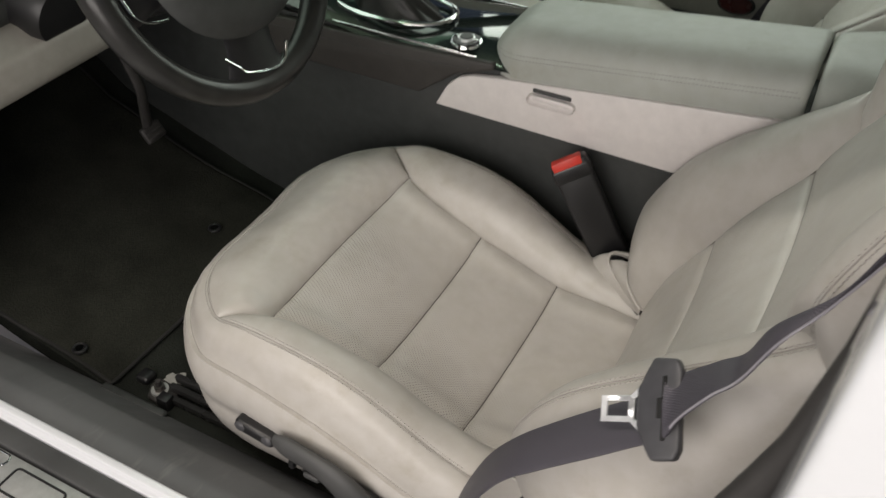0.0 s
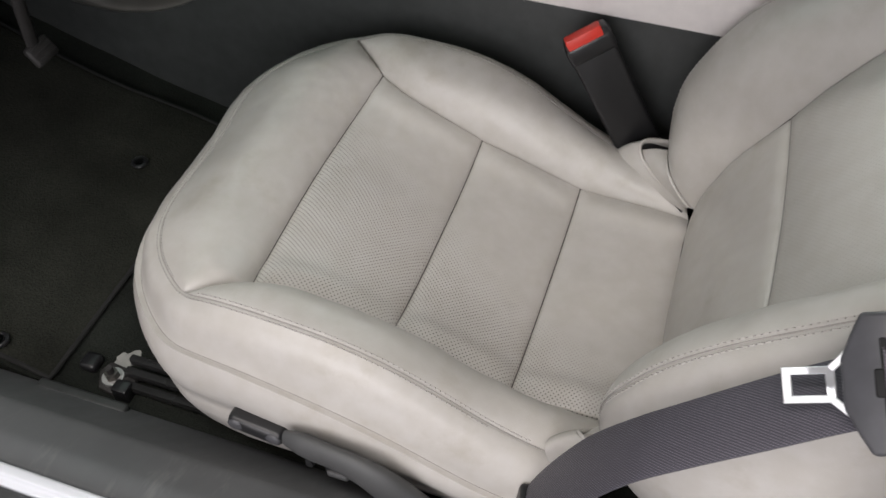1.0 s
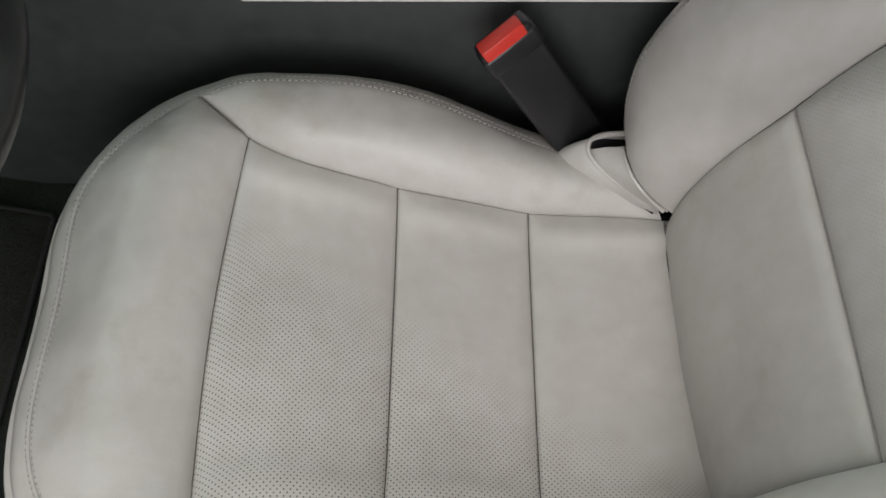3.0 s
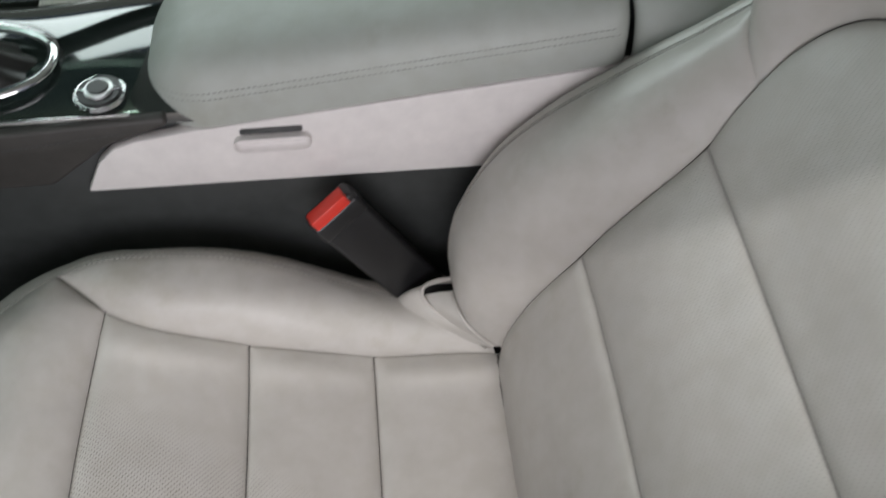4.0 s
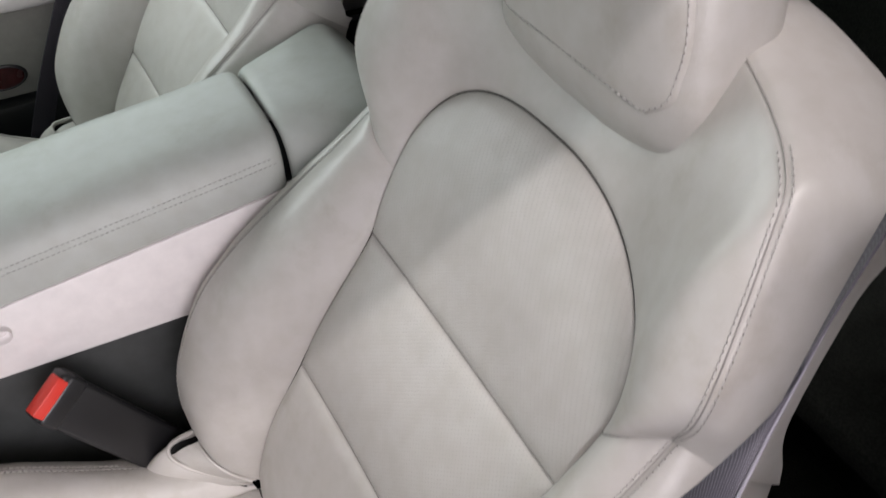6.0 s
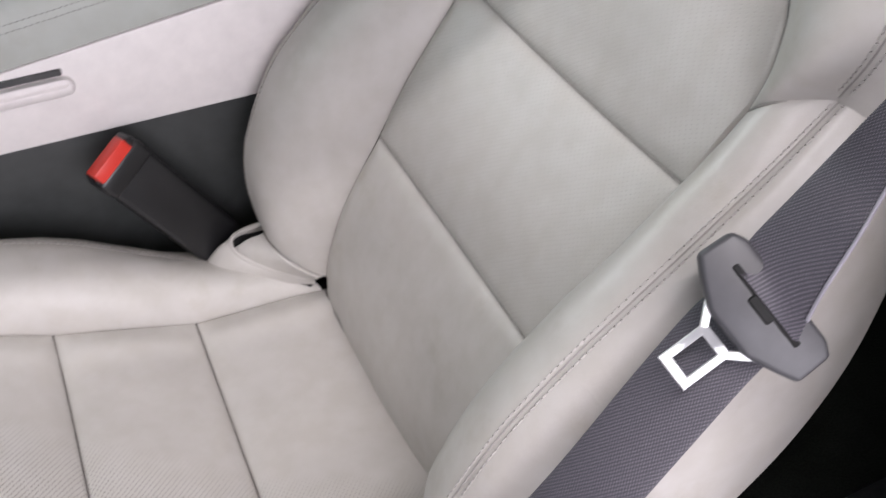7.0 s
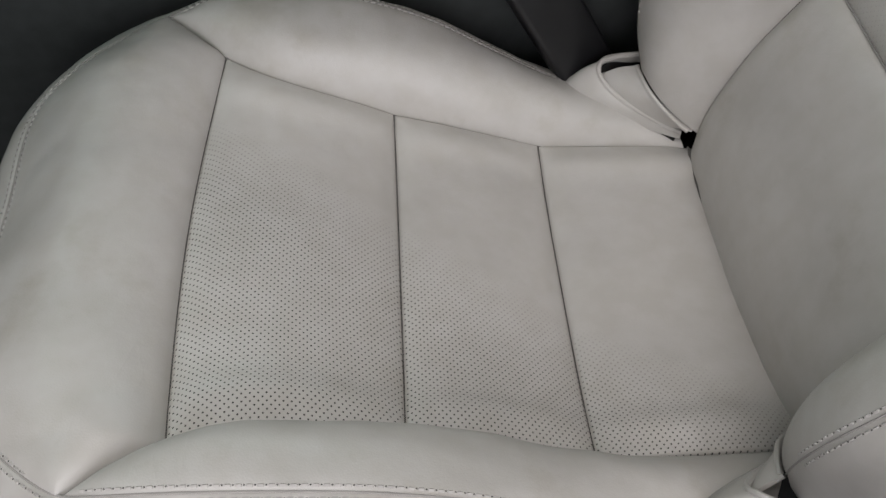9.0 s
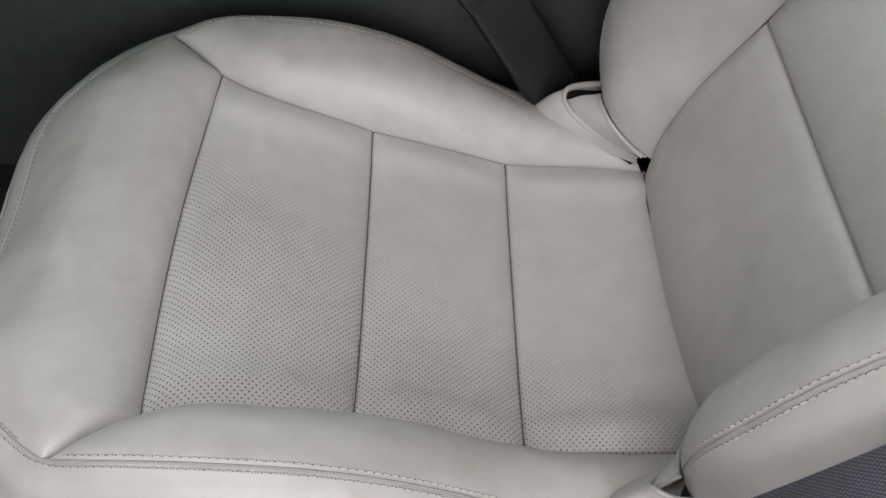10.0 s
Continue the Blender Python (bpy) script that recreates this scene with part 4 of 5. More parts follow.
def build_belt():
    b = thing("seat_belt", (0.04, -0.27, 0.40), "dark grey woven seat belt hanging over the seat's side", "seat belt")
    face = np.array([-0.62, -0.45, 0.64])
    part("strap", shell("strap", loft(BELT_IN, BELT_OUT, 0.002, face), 110, 14, face, (0, 0, 0.0006, 0.0006), 0.003, thick=0.0014)[0], webbing, b, "woven dark grey webbing")
    # latch plate: axes down the belt, across it and out of it
    along = Vector((-0.0505, 0.0, -0.027)).normalized()
    across = Vector((0.015, -0.055, -0.041))
    across = (across - along * across.dot(along)).normalized()
    out = along.cross(across)
    if out.z < 0:
        out = -out
    m = Matrix((along, across, out)).transposed().to_4x4()
    m.translation = Vector((0.055, -0.2615, 0.4155)) - along * 0.0465
    # above the latch the strap leaves the slot and twists on its way to the pillar
    first = [tuple(m @ Vector((-0.0105, y, 0.0066))) for y in (-0.0235, 0.0235)]
    inner, outer = [first[0]] + UPPER_IN[1:], [first[1]] + UPPER_OUT[1:]
    part("strap", shell("strap", loft(inner, outer, 0.0012, face), 90, 14, face, (0, 0, 0.0006, 0.0006), 0.003, thick=0.0014)[0], webbing, b, "twisted dark grey webbing")
    edge = np.array([[cr(t, np.linspace(0, 1, len(outer)), np.array(outer, float)[:, k]) for k in range(3)] for t in np.linspace(0.08, 1, 60)])
    part("selvedge", tube("selvedge", edge, 0.0010, 6), selvedge, b, "woven edge with its glint put into a pale colour")
    outline = [(-0.024, -0.031), (-0.020, -0.039), (0.000, -0.040), (0.006, -0.029), (0.013, -0.014), (0.013, 0.014), (0.006, 0.029), (0.000, 0.040), (-0.020, 0.039), (-0.024, 0.031)]
    body = prism(outline, -0.004, 0.006, 2, 0.0028, 3)
    bmesh.ops.transform(body, matrix=m, verts=body.verts)
    plate = part("latch_body", body, belt_plastic, b, "grey plastic latch body")
    part("slot", boxed((-0.0125, -0.025, 0.0045), (-0.0085, 0.025, 0.0068), 0.0008, 1, m), void_black, plate, "dark slot for the webbing")
    part("slot_guide", boxed((-0.0105, -0.008, 0.0045), (-0.0045, 0.008, 0.0072), 0.001, 1, m), void_black, plate, "black guide in the slot")
    # metal tongue: a loop with two splayed arms
    ring = bmesh.new()
    o = [(0.0465, -0.0105), (0.0465, 0.0105), (0.017, 0.0105), (0.017, -0.0105)]
    inn = [(0.0412, -0.0060), (0.0412, 0.0060), (0.0222, 0.0060), (0.0222, -0.0060)]
    for k in range(4):
        q = [o[k], o[(k + 1) % 4], inn[(k + 1) % 4], inn[k]]
        lowv = [ring.verts.new((x, y, -0.0012)) for x, y in q]
        topv = [ring.verts.new((x, y, 0.0012)) for x, y in q]
        ring.faces.new(topv)
        ring.faces.new(lowv[::-1])
        for e in range(4):
            ring.faces.new((lowv[e], lowv[(e + 1) % 4], topv[(e + 1) % 4], topv[e]))
    for sgn in (1, -1):
        for tip, base in (((0.0070, 0.0195 * sgn), (0.0195, 0.0085 * sgn)),):
            dx, dy = tip[0] - base[0], tip[1] - base[1]
            k = math.hypot(dx, dy)
            px, py = -dy / k * 0.0022, dx / k * 0.0022
            q = [(base[0] + px, base[1] + py), (tip[0] + px, tip[1] + py), (tip[0] - px, tip[1] - py), (base[0] - px, base[1] - py)]
            lowv = [ring.verts.new((x, y, -0.0011)) for x, y in q]
            topv = [ring.verts.new((x, y, 0.0014)) for x, y in q]
            ring.faces.new(topv)
            ring.faces.new(lowv[::-1])
            for e in range(4):
                ring.faces.new((lowv[e], lowv[(e + 1) % 4], topv[(e + 1) % 4], topv[e]))
    bmesh.ops.remove_doubles(ring, verts=ring.verts, dist=0.00005)
    bmesh.ops.recalc_face_normals(ring, faces=ring.faces)
    bmesh.ops.bevel(ring, geom=list(ring.edges), offset=0.0005, segments=1, affect="EDGES", clamp_overlap=True)
    bmesh.ops.transform(ring, matrix=m, verts=ring.verts)
    part("tongue", ring, steel, b, "bright steel tongue with a square window")
    # anchor sleeve at the seat's foot
    a0, a1 = Vector(BELT_IN[0]), Vector(BELT_IN[1])
    d = (a1 - a0).normalized()
    wide = Vector(BELT_OUT[0]) - a0
    w = (wide - d * wide.dot(d)).normalized()
    ms = Matrix((d, w, d.cross(w))).transposed().to_4x4()
    ms.translation = a0 + wide * 0.5
    part("anchor_sleeve", boxed((-0.05, -0.025, -0.006), (0.014, 0.025, 0.006), 0.004, 3, ms), black_plastic, b, "black plastic anchor sleeve")
    return b


build_belt()


# ---- controls on the driver's seat ----
def on_skirt(x, drop, proud):
    """A place on the door side of the cushion, drop (0 to 1) down from its seam, proud of it."""
    side = RAIL[len(RAIL) // 2 + 30:]
    i = np.argmin(np.abs(side[:, 0] - x))
    r = side[i]
    f = skirt_panel(None)
    t = RAIL_T[len(RAIL) // 2 + 30 + i]
    p = f(np.array([t]), np.array([drop]))[0]
    return Vector((p[0], p[1] - proud + SEAT_AT[1], p[2]))


rail_steel = simple("rail_steel", (0.05, 0.05, 0.05), 0.28, 0.6, bumps=0.05)


def build_controls():
    sw = thing("seat_switch", on_skirt(-0.36, 0.62, 0), "black rocker switch for moving the seat", "switch")
    m = Matrix.Translation((-0.349, -0.2490, 0.132)) @ Matrix.Rotation(radians(10), 4, "Y") @ Matrix.Rotation(radians(-6), 4, "X")
    part("switch_body", boxed((-0.028, -0.008, -0.0092), (0.028, 0.014, 0.0092), 0.006, 4, m), black_plastic, sw)
    for k in (-0.019, 0.019):
        bm = bmesh.new()
        bmesh.ops.create_uvsphere(bm, u_segments=20, v_segments=12, radius=0.0078, matrix=m @ Matrix.Translation((k, -0.0065, 0.0006)) @ Matrix.Diagonal((1.05, 0.42, 0.88, 1)))
        part("thumb_pad", bm, belt_plastic, sw, "rounded grey thumb pad")
    handle = thing("seat_side_trim", on_skirt(-0.28, 0.7, 0), "dark grey curved plastic trim on the seat's side", "seat trim")
    line = np.array([(-0.315, -0.256, 0.142), (-0.286, -0.259, 0.143), (-0.250, -0.261, 0.139), (-0.222, -0.261, 0.124), (-0.195, -0.257, 0.086), (-0.172, -0.251, 0.038), (-0.158, -0.247, 0.000)])
    k = np.linspace(0, 1, len(line))
    t = np.linspace(0, 1, 60)
    pts = np.stack([cr(t, k, line[:, c]) for c in range(3)], 1)
    rad = cr(t, [0, 0.06, 0.3, 0.6, 1.0], [0.0100, 0.0140, 0.0165, 0.023, 0.032])
    part("trim_bar", tube("trim_bar", pts, rad, 20, 0.55, (0, 1, 0)), grey_plastic, handle)
    kn = thing("seat_button", (-0.305, -0.245, 0.066), "small black seat adjusting buttons below the trim", "switch")
    part("button_peg", boxed((-0.297, -0.262, 0.108), (-0.289, -0.236, 0.122), 0.003, 2), black_plastic, kn)
    part("button_plate", boxed((-0.278, -0.261, 0.105), (-0.250, -0.236, 0.121), 0.004, 3), black_plastic, kn)
    part("button_tab", boxed((-0.275, -0.264, 0.107), (-0.253, -0.244, 0.116), 0.003, 3), grey_plastic, kn, "grey thumb tab")
    # seat rail and its bolt
    rail = thing("seat_rail", (-0.56, -0.18, 0.0), "black steel seat rail bolted to the floor", "seat rail")
    for k, (y, z) in enumerate(((-0.190, 0.010), (-0.177, 0.018), (-0.164, 0.024))):
        part("rail_bar", boxed((-0.572, y - 0.0045, z - 0.006), (-0.10, y + 0.0045, z + 0.006), 0.002, 2), rail_steel, rail)
    part("rail_foot", prism([(-0.597, -0.202), (-0.566, -0.206), (-0.558, -0.170), (-0.602, -0.166), (-0.608, -0.182)], 0.002, 0.010, 2, 0.003), rubber, rail, "bare metal foot plate")
    part("rail_bracket", boxed((-0.575, -0.206, 0.0), (-0.556, -0.190, 0.022), 0.002), black_plastic, rail)
    bm = bmesh.new()
    bmesh.ops.create_cone(bm, cap_ends=True, segments=24, radius1=0.013, radius2=0.0125, depth=0.003, matrix=Matrix.Translation((-0.586, -0.186, 0.0125)))
    part("washer", bm, silver_plate, rail, "steel washer")
    bm = bmesh.new()
    bmesh.ops.create_cone(bm, cap_ends=True, segments=6, radius1=0.0085, radius2=0.008, depth=0.008, matrix=Matrix.Translation((-0.586, -0.186, 0.018)))
    part("bolt_head", bm, dark_steel, rail, "hexagonal bolt head")
    bm = bmesh.new()
    bmesh.ops.create_cone(bm, cap_ends=True, segments=16, radius1=0.0042, radius2=0.004, depth=0.010, matrix=Matrix.Translation((-0.586, -0.186, 0.026)))
    part("stud", bm, rubber, rail, "rusty stud end")
    part("rail_clip", boxed((-0.634, -0.186, 0.002), (-0.612, -0.163, 0.016), 0.005, 3), black_plastic, rail, "black plastic end clip")
    def patch_f(u, v):
        a = 2 * np.pi * u
        r = v * (0.019 + 0.005 * np.sin(3 * a) + 0.004 * np.sin(7 * a))
        return np.stack([-0.594 + r * np.cos(a) * 1.1, -0.158 + r * np.sin(a), 0.003 + 0.001 * (1 - v)], -1)
    part("grease_patch", skirt_fix(shell("grease_patch", patch_f, 40, 8, (0, 0, 1), (0, 0, 0, 0), thick=0.002, wave=0.0008)[0]), grease, rail, "smear of pale grease")


build_controls()


# ---- floor mat ----
def build_mat():
    mat = thing("floor_mat", (-0.8, -0.05, 0.02), "dark grey carpet floor mat with a bound edge", "floor mat")
    def height(x):
        return floor_height(x) + 0.010
    def f(u, v):
        x = -1.12 + 0.468 * u
        y = -0.213 + 0.445 * v + 0.004 * np.sin(9 * u)
        return np.stack([x, y, height(x)], -1)
    me, top, nrm = shell("carpet_sheet", f, 60, 40, (0, 0, 1), (0.003, 0.003, 0.003, 0.003), 0.01, thick=0.008, wave=0.002)
    part("carpet_sheet", me, mat_carpet, mat)
    edge = np.concatenate([top[:, 0], top[-1, 1:], top[-2::-1, -1], top[0, -2:0:-1]])
    part("bound_edge", tube("bound_edge", resample(edge, 0.01), 0.0032, 8, 0.8, None, False), edge_black, mat, "black bound edge")
    for x, y in ((-0.729, 0.114), (-0.722, -0.196)):
        z = float(height(x)) + 0.001
        fast = part("fastener", ring_mesh((x, y, z + 0.002), 0.0090, 0.0026), black_plastic, mat, "black round mat fastener")
        bm = bmesh.new()
        bmesh.ops.create_cone(bm, cap_ends=True, segments=24, radius1=0.0075, radius2=0.0055, depth=0.004, matrix=Matrix.Translation((x, y, z + 0.002)) @ Matrix.Rotation(radians(8), 4, "X"))
        part("cap", bm, chrome, fast, "shiny cap")
    return mat


def ring_mesh(c, r, thick, axis=(0, 0, 1), squash=1.0):
    a = np.linspace(0, 2 * np.pi, 48, endpoint=False)
    ax = Vector(axis).normalized()
    e1 = ax.orthogonal().normalized()
    if max(abs(ax.z), abs(ax.y)) > 0.7:
        e1 = Vector((1, 0, 0))
        e1 = (e1 - ax * e1.dot(ax)).normalized()
    e2 = ax.cross(e1)
    pts = np.array(c) + r * (np.cos(a)[:, None] * np.array(e1) + squash * np.sin(a)[:, None] * np.array(e2))
    return tube("ring", pts, thick, 8, 1.0, tuple(ax), True)


build_mat()
tagged(part("carpet_clip", boxed((-0.66, -0.228, 0.004), (-0.545, -0.214, 0.016), 0.004, 3, Matrix.Translation((0, 0, 0.004))), dark_plastic), "grey plastic clip along the sill edge", "trim clip", kind="structure")


# ---- pedal ----
def build_pedal():
    p = thing("brake_pedal", (-0.82, 0.115, 0.2), "dark brake pedal hanging in the shaded footwell", "pedal")
    arm = np.array([(-0.90, 0.105, 0.46), (-0.85, 0.110, 0.36), (-0.825, 0.114, 0.28), (-0.835, 0.118, 0.205)])
    part("arm", tube("arm", resample(arm, 0.01), 0.006, 10, 1.6, (0, 1, 0)), rubber, p, "slim steel arm")
    m = Matrix.Translation((-0.828, 0.120, 0.195)) @ Matrix.Rotation(radians(-35), 4, "Y")
    pad = part("pad", boxed((-0.005, -0.020, -0.014), (0.005, 0.020, 0.014), 0.004, 3, m), rubber, p, "ribbed rubber pad")
    for k in (-0.008, 0.0, 0.008):
        part("rib", boxed((0.0042, -0.016, k - 0.0016), (0.0070, 0.016, k + 0.0016), 0.001, 1, m), rubber, pad)
    return p


build_pedal()


# ---- steering wheel ----
def build_wheel():
    w = thing("steering_wheel", (-0.547, 0.017, 0.592), "worn black leather steering wheel with chrome spoke trim", "steering wheel")
    mm = Matrix.Translation((-0.547, 0.017, 0.592)) @ Matrix.Rotation(radians(-25.0), 4, "Y")
    m = np.array(mm)
    def place(y, z, x=0.0):
        return (np.array([x, y, z, 1.0]) @ m.T)[:3]
    a = np.linspace(0, 2 * np.pi, 120, endpoint=False)
    ring = np.array([place(0.171 * np.cos(q), 0.171 * np.sin(q)) for q in a])
    rad = 0.0165 + 0.0012 * np.cos(2 * a + 0.6)
    part("rim", tube("rim", ring, rad, 16, 1.05, tuple(m[:3, 0]), True), wheel_leather, w, "worn black leather rim")
    def hub(u, v):
        t = 2 * np.pi * u
        r = v * (0.094 + 0.010 * np.cos(2 * t) - 0.012 * np.sin(t))
        x = 0.012 + 0.022 * np.sqrt(np.clip(1 - v**2, 0, 1))
        p = np.stack([x, r * np.cos(t), r * np.sin(t) * 0.9 - 0.005, np.ones_like(r)], -1) @ m.T
        return p[..., :3]
    part("hub", skirt_fix(shell("hub", hub, 60, 16, (0, 0, 0), (0, 0, 0, 0), thick=0.02)[0]), dark_plastic, w, "matt black hub cover")
    low_trim = [(-0.067, -0.116), (-0.052, -0.134), (-0.043, -0.144), (-0.005, -0.157), (0.018, -0.155), (0.034, -0.138)]
    side_trim = [(-0.128, 0.030), (-0.150, 0.005), (-0.151, -0.020), (-0.147, -0.034), (-0.134, -0.044), (-0.112, -0.050)]
    for ang, wide, trim in ((-3.05, 0.034, side_trim), (-0.09, 0.034, [(-y, z) for y, z in side_trim]), (-1.72, 0.050, low_trim)):
        c, s_ = math.cos(ang), math.sin(ang)
        pts = np.array([place(r * c, r * s_, x) for r, x in ((0.06, 0.014), (0.10, 0.010), (0.14, 0.004), (0.165, 0.0))])
        line = resample(pts, 0.006)
        grow = wide * (1.0 - 0.25 * np.sin(np.pi * np.linspace(0, 1, len(line))))
        sp = part("spoke", tube("spoke", line, grow, 14, 0.22, tuple(m[:3, 0])), black_plastic, w, "black spoke")
        t = np.linspace(0, 1, 50)
        k = np.linspace(0, 1, len(trim))
        e = np.array([place(cr(q, k, [a_[0] for a_ in trim]), cr(q, k, [a_[1] for a_ in trim]), 0.012) for q in t])
        part("spoke_trim", tube("spoke_trim", e, 0.0024, 8, 0.6), chrome, sp, "chrome edge trim")
    part("column_shroud", boxed((-0.07, -0.045, -0.045), (0.0, 0.045, 0.045), 0.02, 3, mm @ Matrix.Translation((-0.06, 0, -0.01))), black_plastic, w, "black column shroud")
    return w


wheel_leather = simple("wheel_leather", (0.016, 0.016, 0.015), 0.34, scale=40, vary=0.3, fine=1200)
build_wheel()


# ---- console details ----
def build_console_details():
    notch = part("lid_catch", boxed((-0.239, 0.2555, 0.351), (-0.183, 0.262, 0.3575), 0.0015, 1, None), grey_plastic, console, "recessed grey lid catch")
    part("catch_tab", boxed((-0.246, 0.2562, 0.334), (-0.176, 0.2590, 0.350), 0.008, 3), trim_plastic, console, "pale catch tab")
    # chrome frame round the shifter and along the panel
    a = np.linspace(0, 2 * np.pi, 72, endpoint=False)
    oval = np.stack([-0.500 + 0.098 * np.cos(a), 0.330 + 0.052 * np.sign(np.sin(a)) * np.abs(np.sin(a)) ** 0.8, 0.392 + 0 * a], 1)
    part("shifter_frame", tube("shifter_frame", oval, 0.0055, 10, 0.7, None, True), chrome, console, "oval chrome shifter frame")
    for y in (0.266, 0.442):
        part("chrome_strip", boxed((-0.66, y - 0.0015, 0.374), (-0.33, y + 0.0015, 0.3785), 0.001, 2), chrome, console, "thin chrome edge strip")
    def boot(u, v):
        t = 2 * np.pi * u
        r = 1 - 0.82 * v
        fold = 1 + 0.06 * np.sin(9 * t + 5 * v) * (1 - v)
        return np.stack([-0.50 - 0.02 * v + 0.085 * r * fold * np.cos(t), 0.330 + 0.044 * r * fold * np.sin(t), 0.382 + 0.075 * v**1.2], -1)
    lever = thing("shift_lever", (-0.5, 0.33, 0.384), "black gear lever with a leather boot", "gear lever")
    part("boot", skirt_fix(shell("boot", boot, 80, 24, (0, 0, 0), (0, 0, 0, 0), thick=0.002)[0]), wheel_leather, lever, "creased black leather boot")
    bm = bmesh.new()
    bmesh.ops.create_uvsphere(bm, u_segments=24, v_segments=16, radius=0.028, matrix=Matrix.Translation((-0.525, 0.330, 0.492)) @ Matrix.Diagonal((1.0, 0.85, 1.35, 1)))
    part("knob", bm, gloss_black, lever, "glossy black knob")
    # rotary controller
    dial = thing("rotary_dial", (-0.356, 0.286, 0.382), "chrome-rimmed rotary control dial on the panel", "dial")
    for r, z, h, mt in ((0.0235, 0.386, 0.004, chrome), (0.0205, 0.388, 0.004, black_plastic), (0.0130, 0.390, 0.006, steel), (0.0100, 0.3925, 0.004, grey_plastic)):
        bm = bmesh.new()
        bmesh.ops.create_cone(bm, cap_ends=True, segments=40, radius1=r, radius2=r * 0.95, depth=h, matrix=Matrix.Translation((-0.356, 0.286, z)))
        bmesh.ops.bevel(bm, geom=[e for e in bm.edges if len(e.link_faces) == 2 and e.calc_face_angle(0) > 0.8], offset=0.0008, segments=2, affect="EDGES")
        part("dial_ring", bm, mt, dial)
    part("dial_grip", boxed((-0.377, 0.2847, 0.389), (-0.335, 0.2873, 0.3915), 0.001, 1, None), chrome, dial, "chrome grip bar")
    # dark stitched cover along the console top edge
    part("side_cover", prism([(-0.80, 0.362), (-0.80, 0.300), (-0.42, 0.300), (-0.36, 0.345), (-0.30, 0.366), (-0.30, 0.376), (-0.46, 0.368)], 0.259, 0.2715, 1, 0.004, 3), leatherette, console, "dark leatherette side cover")
    row = np.stack([np.linspace(-0.75, -0.33, 60), np.full(60, 0.2585), np.interp(np.linspace(-0.75, -0.33, 60), [-0.75, -0.45, -0.33], [0.348, 0.350, 0.362])], 1)
    part("cover_stitching", stitches("cover_stitching", [(row, np.tile((0.0, -1.0, 0.0), (60, 1)))], r=0.0006), grey_plastic, console, "dark stitching", "stuff")
    # handbrake beyond the armrest
    hb = thing("handbrake", (-0.35, 0.43, 0.385), "black leather handbrake lever beside the armrest", "handbrake")
    pts = np.array([(-0.25, 0.438, 0.395), (-0.33, 0.436, 0.420), (-0.45, 0.432, 0.450), (-0.52, 0.430, 0.462)])
    part("grip", tube("grip", resample(pts, 0.01), 0.015, 14), wheel_leather, hb, "black leather grip")
    part("collar", tube("collar", np.array([(-0.262, 0.438, 0.399), (-0.276, 0.4375, 0.403)]), 0.0165, 16), chrome, hb, "chrome collar")
    for ob in (console, lever, dial, hb):
        ob.matrix_basis = CONSOLE_SHIFT @ ob.matrix_basis


build_console_details()


# ---- dashboard, far door, pillar ----
# the band's shade is put into its colour, darker than its own pale plastic
band_plastic = simple("band_plastic", (0.27, 0.255, 0.23), 0.5, vary=0.06, fine=1500)
door_trim = simple("door_trim", (0.28, 0.27, 0.245), 0.55, vary=0.06, fine=1500)
dash = thing("dashboard", (-0.95, 0.35, 0.45), "dark dashboard with a pale lower band", "dashboard", kind="structure")
part("dash_body", prism([(-1.25, 0.40), (-0.90, 0.40), (-0.84, 0.46), (-0.84, 0.62), (-0.95, 0.72), (-1.25, 0.74)], -0.25, 1.0, 1, 0.012), dark_plastic, dash)
part("pale_band", prism([(-0.885, 0.375), (-0.800, 0.378), (-0.792, 0.395), (-0.800, 0.432), (-0.835, 0.452), (-0.885, 0.455)], -0.25, 0.075, 1, 0.008, 3), band_plastic, dash, "pale lower band")
part("vent", tube("vent", np.array([(-0.86, -0.005, 0.475), (-0.81, -0.005, 0.462), (-0.795, -0.005, 0.458)]), np.array([0.05, 0.05, 0.044]), 28), black_plastic, dash, "round black air vent")
# unseen; placed and thickened to shade the pale band
part("windscreen_pillar", prism([(-1.10, 0.72), (-0.98, 0.66), (-0.56, 0.99), (-0.56, 1.12), (-0.64, 1.12)], -0.37, -0.27, 1, 0.015, 2), dark_plastic, dash, "unseen dark sloping windscreen pillar, shading the pale band")

far = thing("passenger_door", (-0.2, 1.05, 0.3), "pale passenger door panel with a dark foot", "door", kind="structure")
part("door_panel", boxed((-1.1, 1.06, 0.142), (0.62, 1.10, 0.62), 0.015), door_trim, far, "pale door panel")
part("door_foot", boxed((-1.1, 1.045, -0.02), (0.62, 1.10, 0.140), 0.012), black_plastic, far, "black lower edge")
part("door_ledge", boxed((-0.9, 1.03, 0.30), (0.25, 1.065, 0.335), 0.014, 3), trim_plastic, far, "pale armrest ledge")
refl = part("reflector", ring_mesh((-0.128, 1.0585, 0.186), 0.036, 0.003, (0, 1, 0), 0.55), black_plastic, far, "thin rim")
bm = bmesh.new()
bmesh.ops.create_cone(bm, cap_ends=True, segments=48, radius1=0.035, radius2=0.033, depth=0.006, matrix=Matrix.Translation((-0.128, 1.0585, 0.186)) @ Matrix.Diagonal((1, 1, 0.55, 1)) @ Matrix.Rotation(radians(90), 4, "X"))
part("lens", bm, speaker_red, refl, "dark red oval lens")

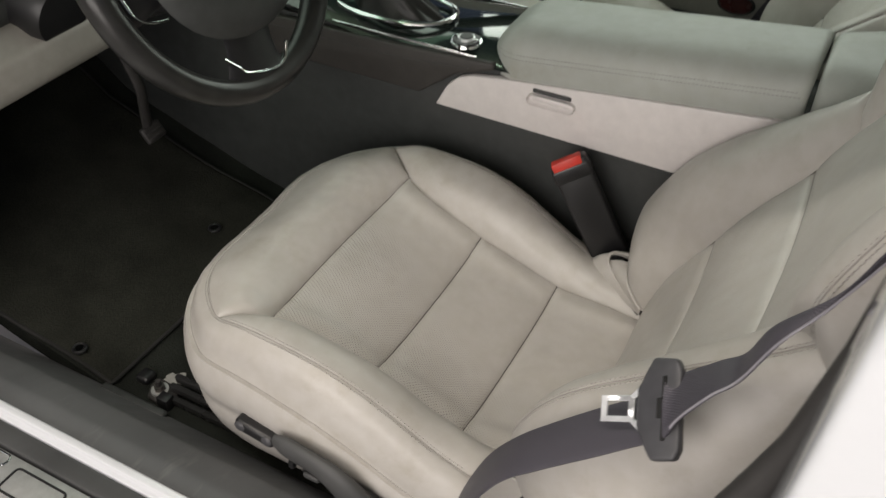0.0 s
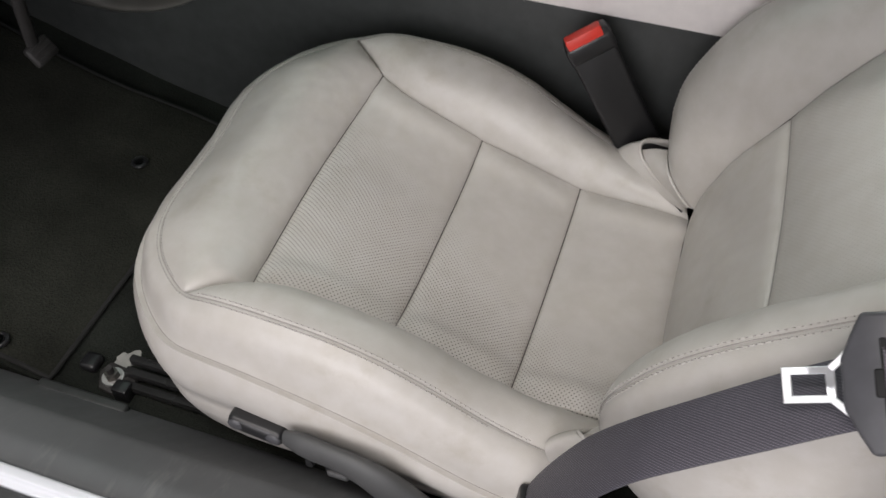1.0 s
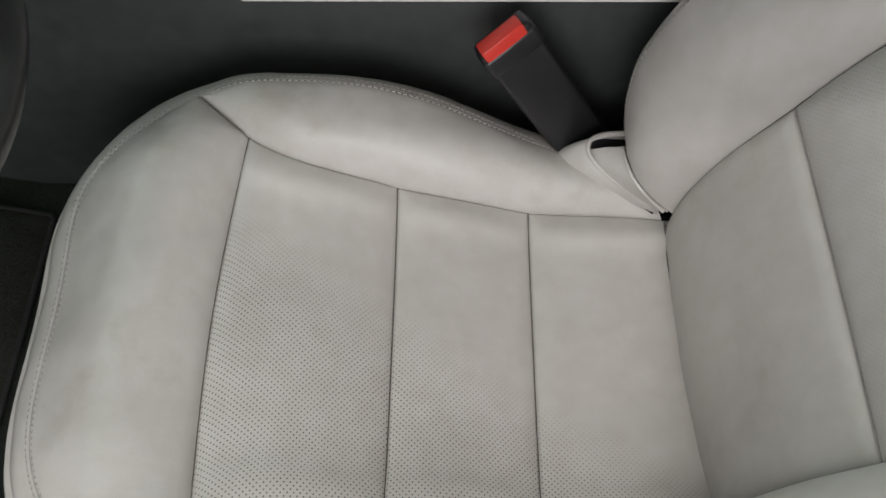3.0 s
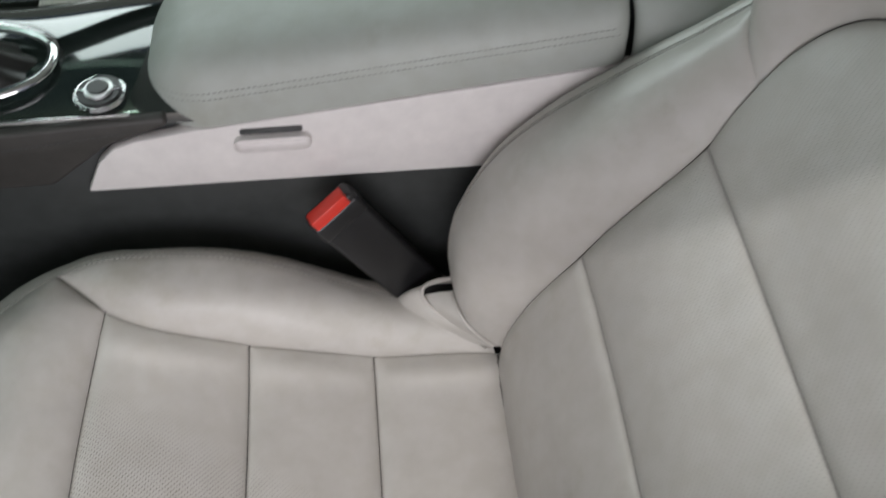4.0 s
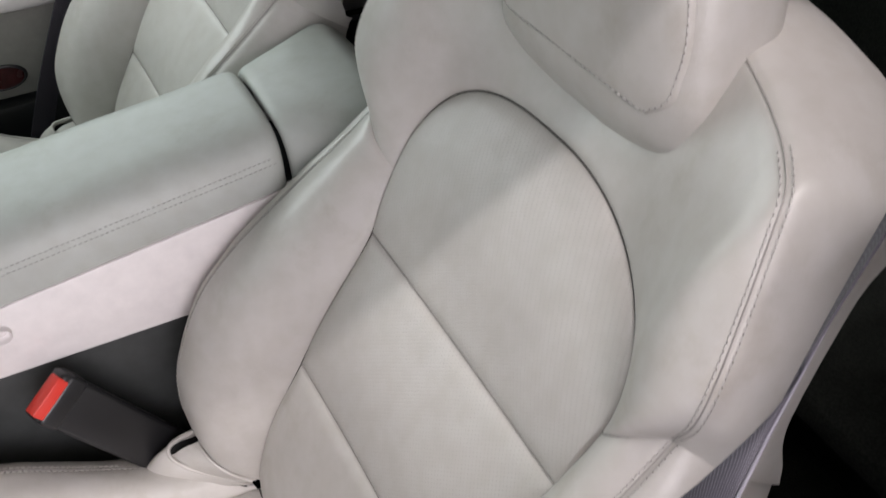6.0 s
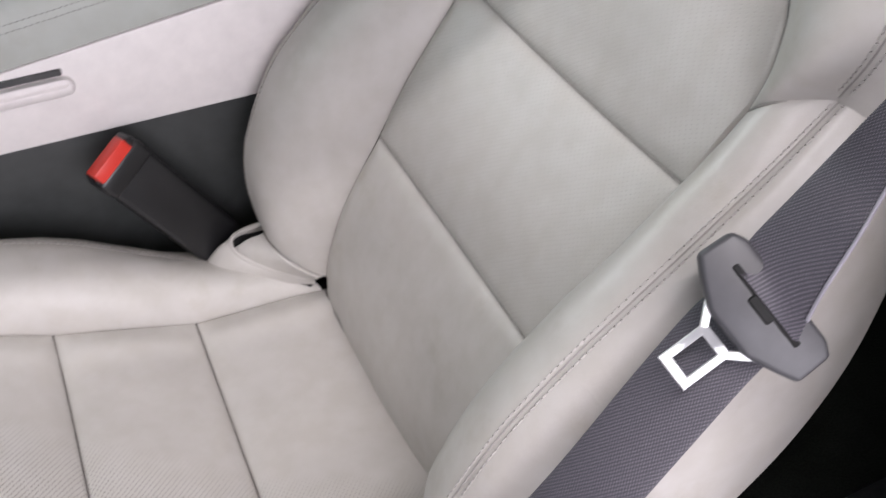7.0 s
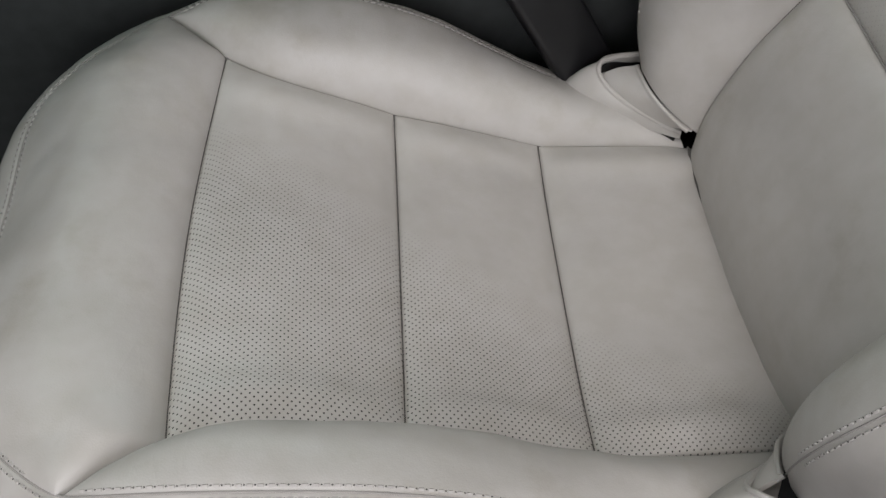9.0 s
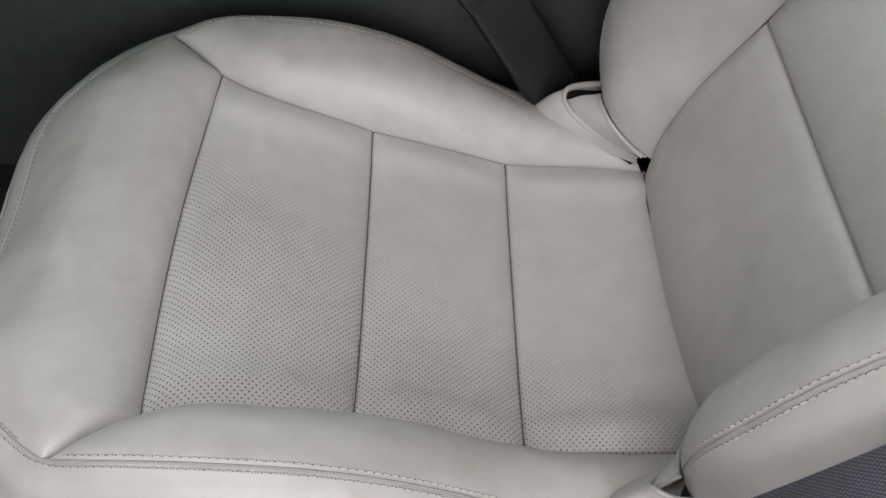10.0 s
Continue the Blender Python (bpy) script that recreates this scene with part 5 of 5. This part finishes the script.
pillar = thing("door_pillar", (0.2, -0.34, 0.4), "rear door pillar with black seal and dark inner trim", "pillar", kind="structure")
part("seal", prism([(0.127, 0.085), (0.139, 0.40), (0.151, 0.462), (0.168, 0.515), (0.184, 0.569), (0.197, 0.65), (0.205, 0.735), (0.217, 0.85), (0.233, 0.98), (0.267, 0.98), (0.253, 0.85), (0.239, 0.735), (0.222, 0.65), (0.205, 0.569), (0.194, 0.515), (0.183, 0.462), (0.173, 0.40), (0.164, 0.085)], -0.372, -0.352, 1, 0.008, 3), rubber, pillar, "black rubber door seal")
part("inner_trim", prism([(0.165, 0.0), (0.165, 0.085), (0.174, 0.40), (0.184, 0.462), (0.206, 0.569), (0.223, 0.65), (0.240, 0.735), (0.254, 0.85), (0.268, 0.98), (0.600, 0.98), (0.600, 0.0)], -0.372, -0.352, 1, 0.006, 3), grey_plastic, pillar, "dark grey pillar trim")
part("white_body", prism([(0.168, 0.10), (0.176, 0.40), (0.183, 0.462), (0.192, 0.569), (0.197, 0.65), (0.202, 0.735), (0.209, 0.85), (0.216, 0.98), (1.2, 0.90), (1.2, -0.1), (0.168, -0.1)], -0.43, -0.373, 1, 0.008, 3), white_paint, pillar, "white painted body side")


# ---- raised shapes on the scuff plate ----
def outline_shape(x0, x1, y0, y1, mat, label):
    r = 0.006
    pts = []
    for cx, cy, a0 in ((x1 - r, y1 - r, 0), (x0 + r, y1 - r, 90), (x0 + r, y0 + r, 180), (x1 - r, y0 + r, 270)):
        for a in range(a0, a0 + 91, 15):
            pts.append((cx + r * math.cos(radians(a)), cy + r * math.sin(radians(a)), 0.0965))
    pts = np.array(pts)
    s = np.concatenate([pts, pts[:1]])
    part("raised_outline", tube("raised_outline", resample(s, 0.003), 0.0016, 8, 0.8), mat, sill, label)


for x0 in (-0.585, -0.49, -0.395):
    outline_shape(x0, x0 + 0.080, -0.440, -0.407, black_plastic, "dark raised outline shape")
outline_shape(-0.70, -0.604, -0.416, -0.400, chrome, "bright raised outline shape")


# ---- passenger's belt ----
pb = thing("passenger_belt", (-0.06, 0.985, 0.2), "dark grey seat belt hanging beside the far seat", "seat belt")
k = np.linspace(0, 1, 5)
line = np.array([(-0.15, 0.985, 0.03), (-0.105, 0.985, 0.14), (-0.055, 0.985, 0.25), (0.05, 0.985, 0.45), (0.25, 0.985, 0.80)])


def far_strap(u, v):
    c = np.stack([cr(u, k, line[:, i]) for i in range(3)], -1)
    return c + (v * 0.045)[..., None] * np.array([0.75, 0.5, -0.35])


part("strap", shell("strap", far_strap, 60, 8, (0, -1, 0), (0, 0, 0, 0), thick=0.0014)[0], webbing, pb)
